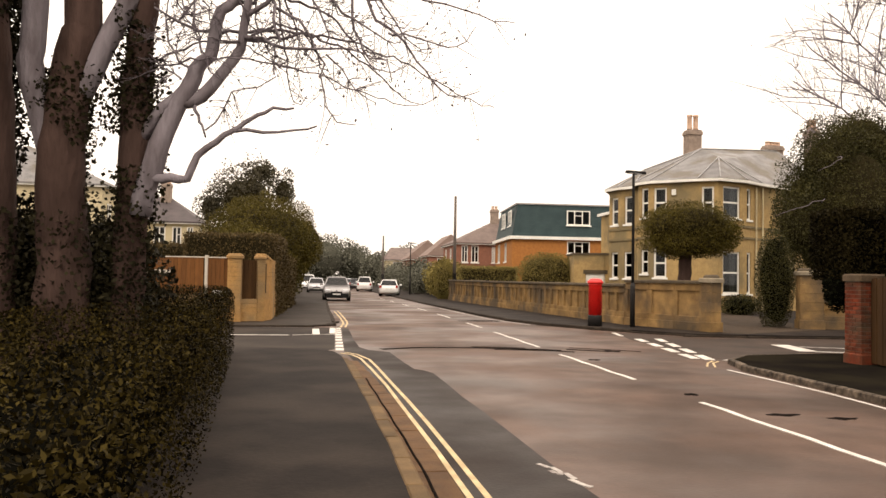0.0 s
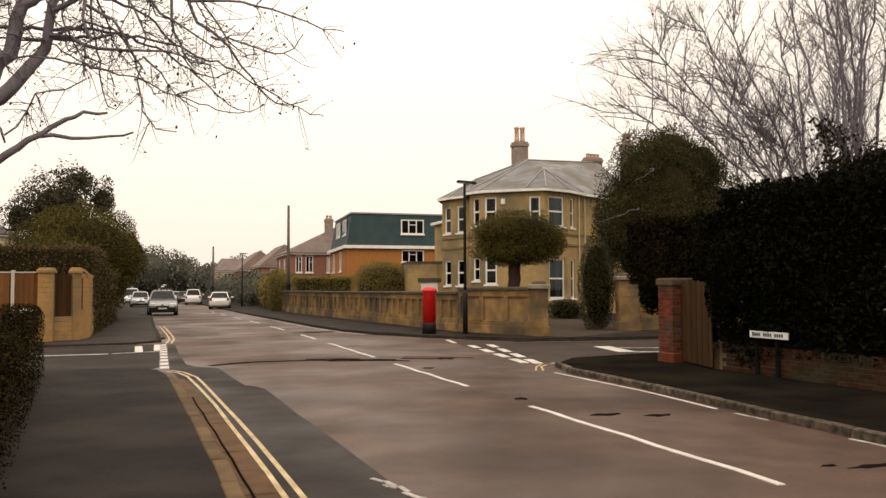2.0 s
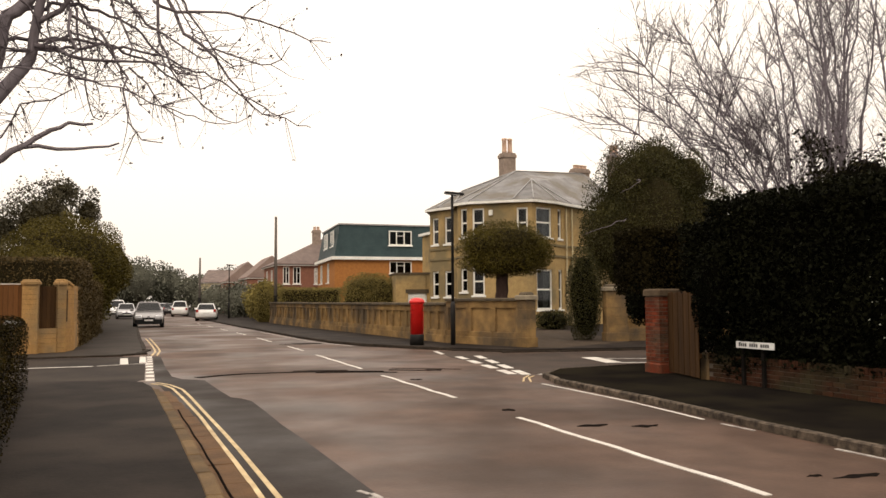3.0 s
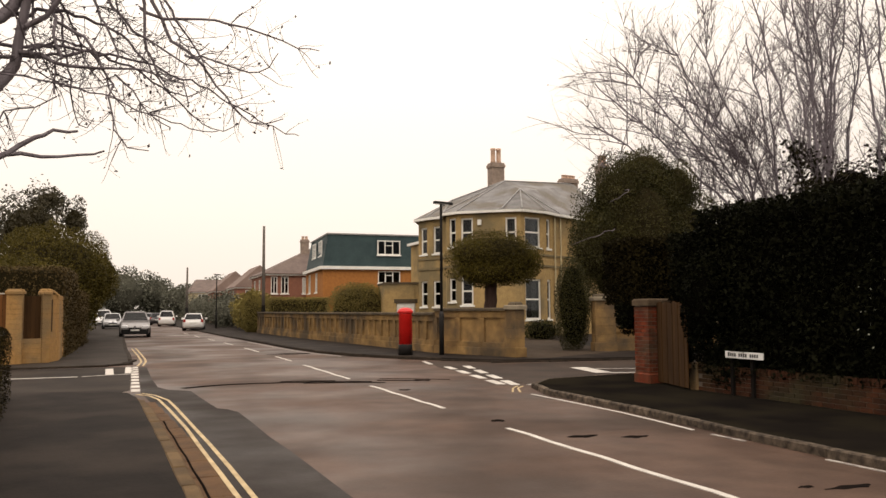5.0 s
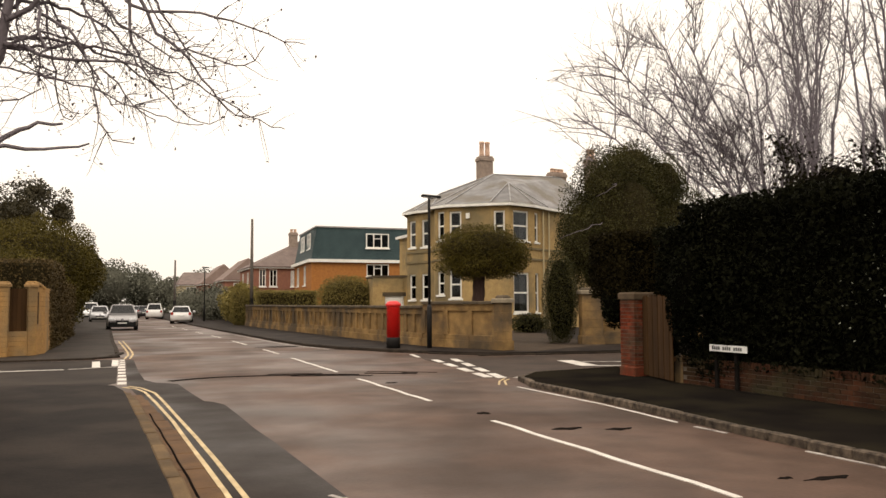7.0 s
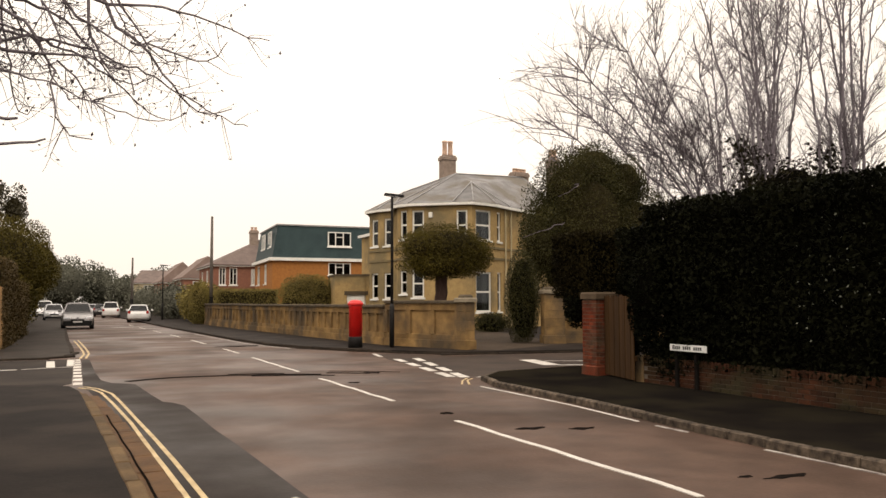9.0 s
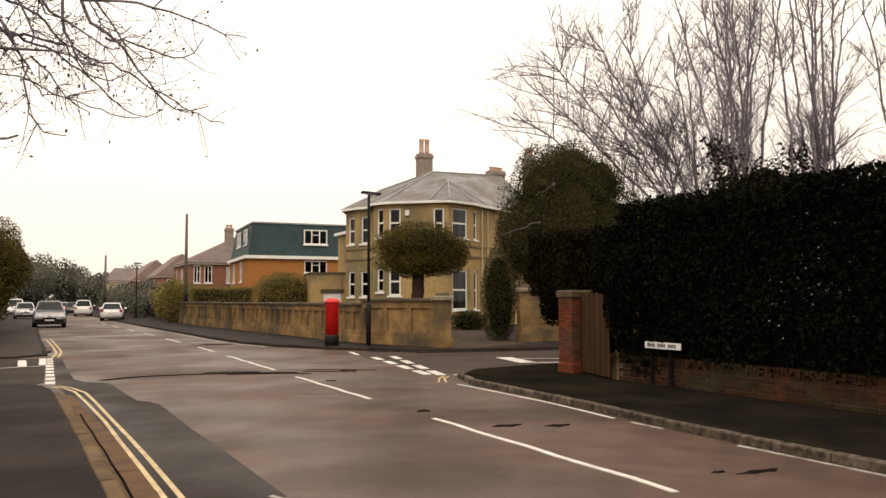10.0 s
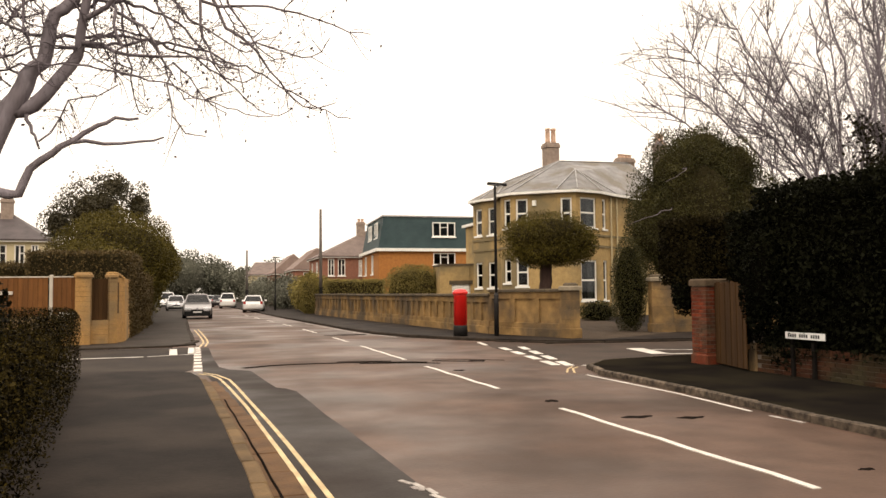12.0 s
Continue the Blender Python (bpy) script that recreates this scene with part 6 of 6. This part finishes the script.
    part("number_plate", Mesh().box(-0.26, length / 2 - 0.05, 0.6, 0.26, length / 2 + 0.014, 0.7), PLATE, ob, "plain plate")
    return ob


car("grey people carrier parked facing the junction", 0.2, 57.5, 0, DARK_PAINT, 4.4, 1.85, 1.62, bumper=0.54)
car("white hatchback parked along the far kerb", 4.95, 73.5, 174, WHITE_CAR, 4.2, 1.75, 1.45)
car("white tall hatchback parked along the far kerb", 3.6, 96.0, 176, WHITE_CAR, 4.0, 1.75, 1.7)
car("dark saloon parked behind the white cars", 2.9, 106.0, 176, BLACK_CAR, 4.3, 1.75, 1.45)
car("silver car parked further along the road", 2.0, 118.0, 176, SILVER_CAR, 4.2, 1.75, 1.45)
car("silver car parked behind the people carrier", -1.75, 84.0, 3, SILVER_CAR, 4.2, 1.75, 1.5)
car("white van-like car further along the kerb", -3.1, 104.0, 3, WHITE_CAR, 4.4, 1.85, 1.85)

# Street name sign
name_sign = thing("street_name_sign", "low white street name plate on two dark posts", "sign", at=pose(9.7, 11.39, 0.1, 0, 0, -90))
plate = part("plate", Mesh().soft_box(-0.46, -0.015, 0.643, 0.46, 0.01, 0.757, c=0.004), SIGN_WHITE, name_sign)
for word in range(3):
    for k in range(4):
        x0 = -0.385 + word * 0.27 + k * 0.053
        part("lettering_bar", Mesh().box(x0, -0.019, 0.672, x0 + 0.036, -0.0155, 0.728), SIGN_BLACK, plate, "black lettering as bars")
part("backing_board", Mesh().box(-0.455, 0.011, 0.65, 0.455, 0.03, 0.752), BLACK_PAINT, name_sign, "black backing board")
for sx in (-0.4, 0.1):
    part("post", Mesh().box(sx, 0.036, 0, sx + 0.06, 0.09, 0.74), POST_BLACK, name_sign)


# ---- small pieces: kerb stones, channel blocks, bricks ----
def shared(name, mesh, mat):
    """Alike pieces: objects of their own on one mesh."""
    data = mesh.data(name, mat)

    def place(parent, at):
        ob = new(name, data)
        ob.parent = parent
        ob.matrix_basis = at
        return ob
    return place


def kerb(name, pts, side, step, label, drop=None, height=0.11, mat=KERB, wide=0.15):
    """A row of kerb stones along pts, on the road side (side 1: to the right of the way)."""
    ob = tagged(thing(name, label, ""), kind="structure")
    stone = shared("kerb_stone", Mesh().soft_box(0.004, -wide / 2, -0.12, step - 0.004, wide / 2, height, c=0.018), mat)
    for x, y, a in along(pts, step):
        s, c = math.sin(radians(a)), math.cos(radians(a))
        dz = drop(x, y) if drop else 0.0
        stone(ob, pose(x + s * 0.4 * wide * side, y - c * 0.4 * wide * side, dz + random.uniform(-0.004, 0.004), 0, 0, a + random.uniform(-0.5, 0.5)))
    return ob


left_drop = lambda x, y: -0.085 * min(1, max(0, (y - 13.0) / 2.5))
kerb("kerb_left_near", [p for p in LEFT_KERB if p[1] < 17.45], 1, 0.9, "weathered brown kerb stones dropping at the corner", left_drop)
kerb("kerb_left_far", LEFT_FAR_KERB[1:9], 1, 0.9, "weathered kerb stones beyond the side street, shade put into their colour", lambda x, y: -0.055, mat=SHADED_KERB)
kerb("kerb_right_near", [p for p in RIGHT_KERB if p[0] < 20], -1, 0.6, "pale mottled worn kerb stones below the hedge", height=0.104, mat=PALE_KERB, wide=0.11)
kerb("kerb_right_far", RIGHT_FAR_KERB[1:12], 1, 0.9, "weathered kerb stones along the stone wall, in the shade-darkened colour", lambda x, y: -0.05 if x > 9.6 else -0.01, mat=SHADED_KERB)

channel = tagged(thing("drain_channel", "brown stone channel blocks along the kerb", ""), kind="structure")
block_piece = shared("channel_block", Mesh().soft_box(0.004, -0.15, -0.1, 0.896, 0.15, 0.014, c=0.01), SETT)
for x, y, a in along([(0.56, -6), (0.54, 3), (0.48, 7), (0.42, 8.8), (0.36, 10.4), (0.24, 13.4), (0.16, 15.2)], 0.9):
    wide = 1 if y < 10 else max(0.5, 1 - (y - 10) / 12)
    block_piece(channel, pose(x + 0.125 + 0.155 * wide, y, random.uniform(-0.003, 0.003), 0, 0, a + random.uniform(-0.4, 0.4)) @ Matrix.Diagonal((1, wide, 1, 1)))

brick = shared("brick", Mesh().soft_box(0, 0, 0, 0.159, 0.1025, 0.065, c=0.006), RED_BRICK)
wall_brick = shared("brick", Mesh().soft_box(0, 0, 0, 0.215, 0.1025, 0.065, c=0.006), DARK_BRICK)
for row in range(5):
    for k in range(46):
        wall_brick(low_wall, pose(k * 0.225 + (0.112 if row % 2 else 0) + 0.004, random.uniform(-0.003, 0.003), row * 0.075 + 0.005))
coping_brick = shared("coping_brick", Mesh().soft_box(0, 0, 0, 0.065, 0.215, 0.1025, c=0.008), DARK_BRICK)
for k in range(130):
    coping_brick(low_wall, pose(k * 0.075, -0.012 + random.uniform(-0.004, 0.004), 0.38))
half_brick = shared("brick", Mesh().soft_box(0, 0, 0, 0.075, 0.1025, 0.065, c=0.006), RED_BRICK)
for row in range(20):
    for sx in range(4):
        side = pose(0, 0, row * 0.077 + 0.012, 0, 0, 90 * sx)
        for k in range(3 - row % 2):
            brick(brick_pier_ob, side @ pose(-0.25 + k * 0.168 + (0.084 if row % 2 else 0), -0.252 + random.uniform(-0.002, 0.002), 0))
        if row % 2:
            half_brick(brick_pier_ob, side @ pose(-0.25, -0.252, 0))
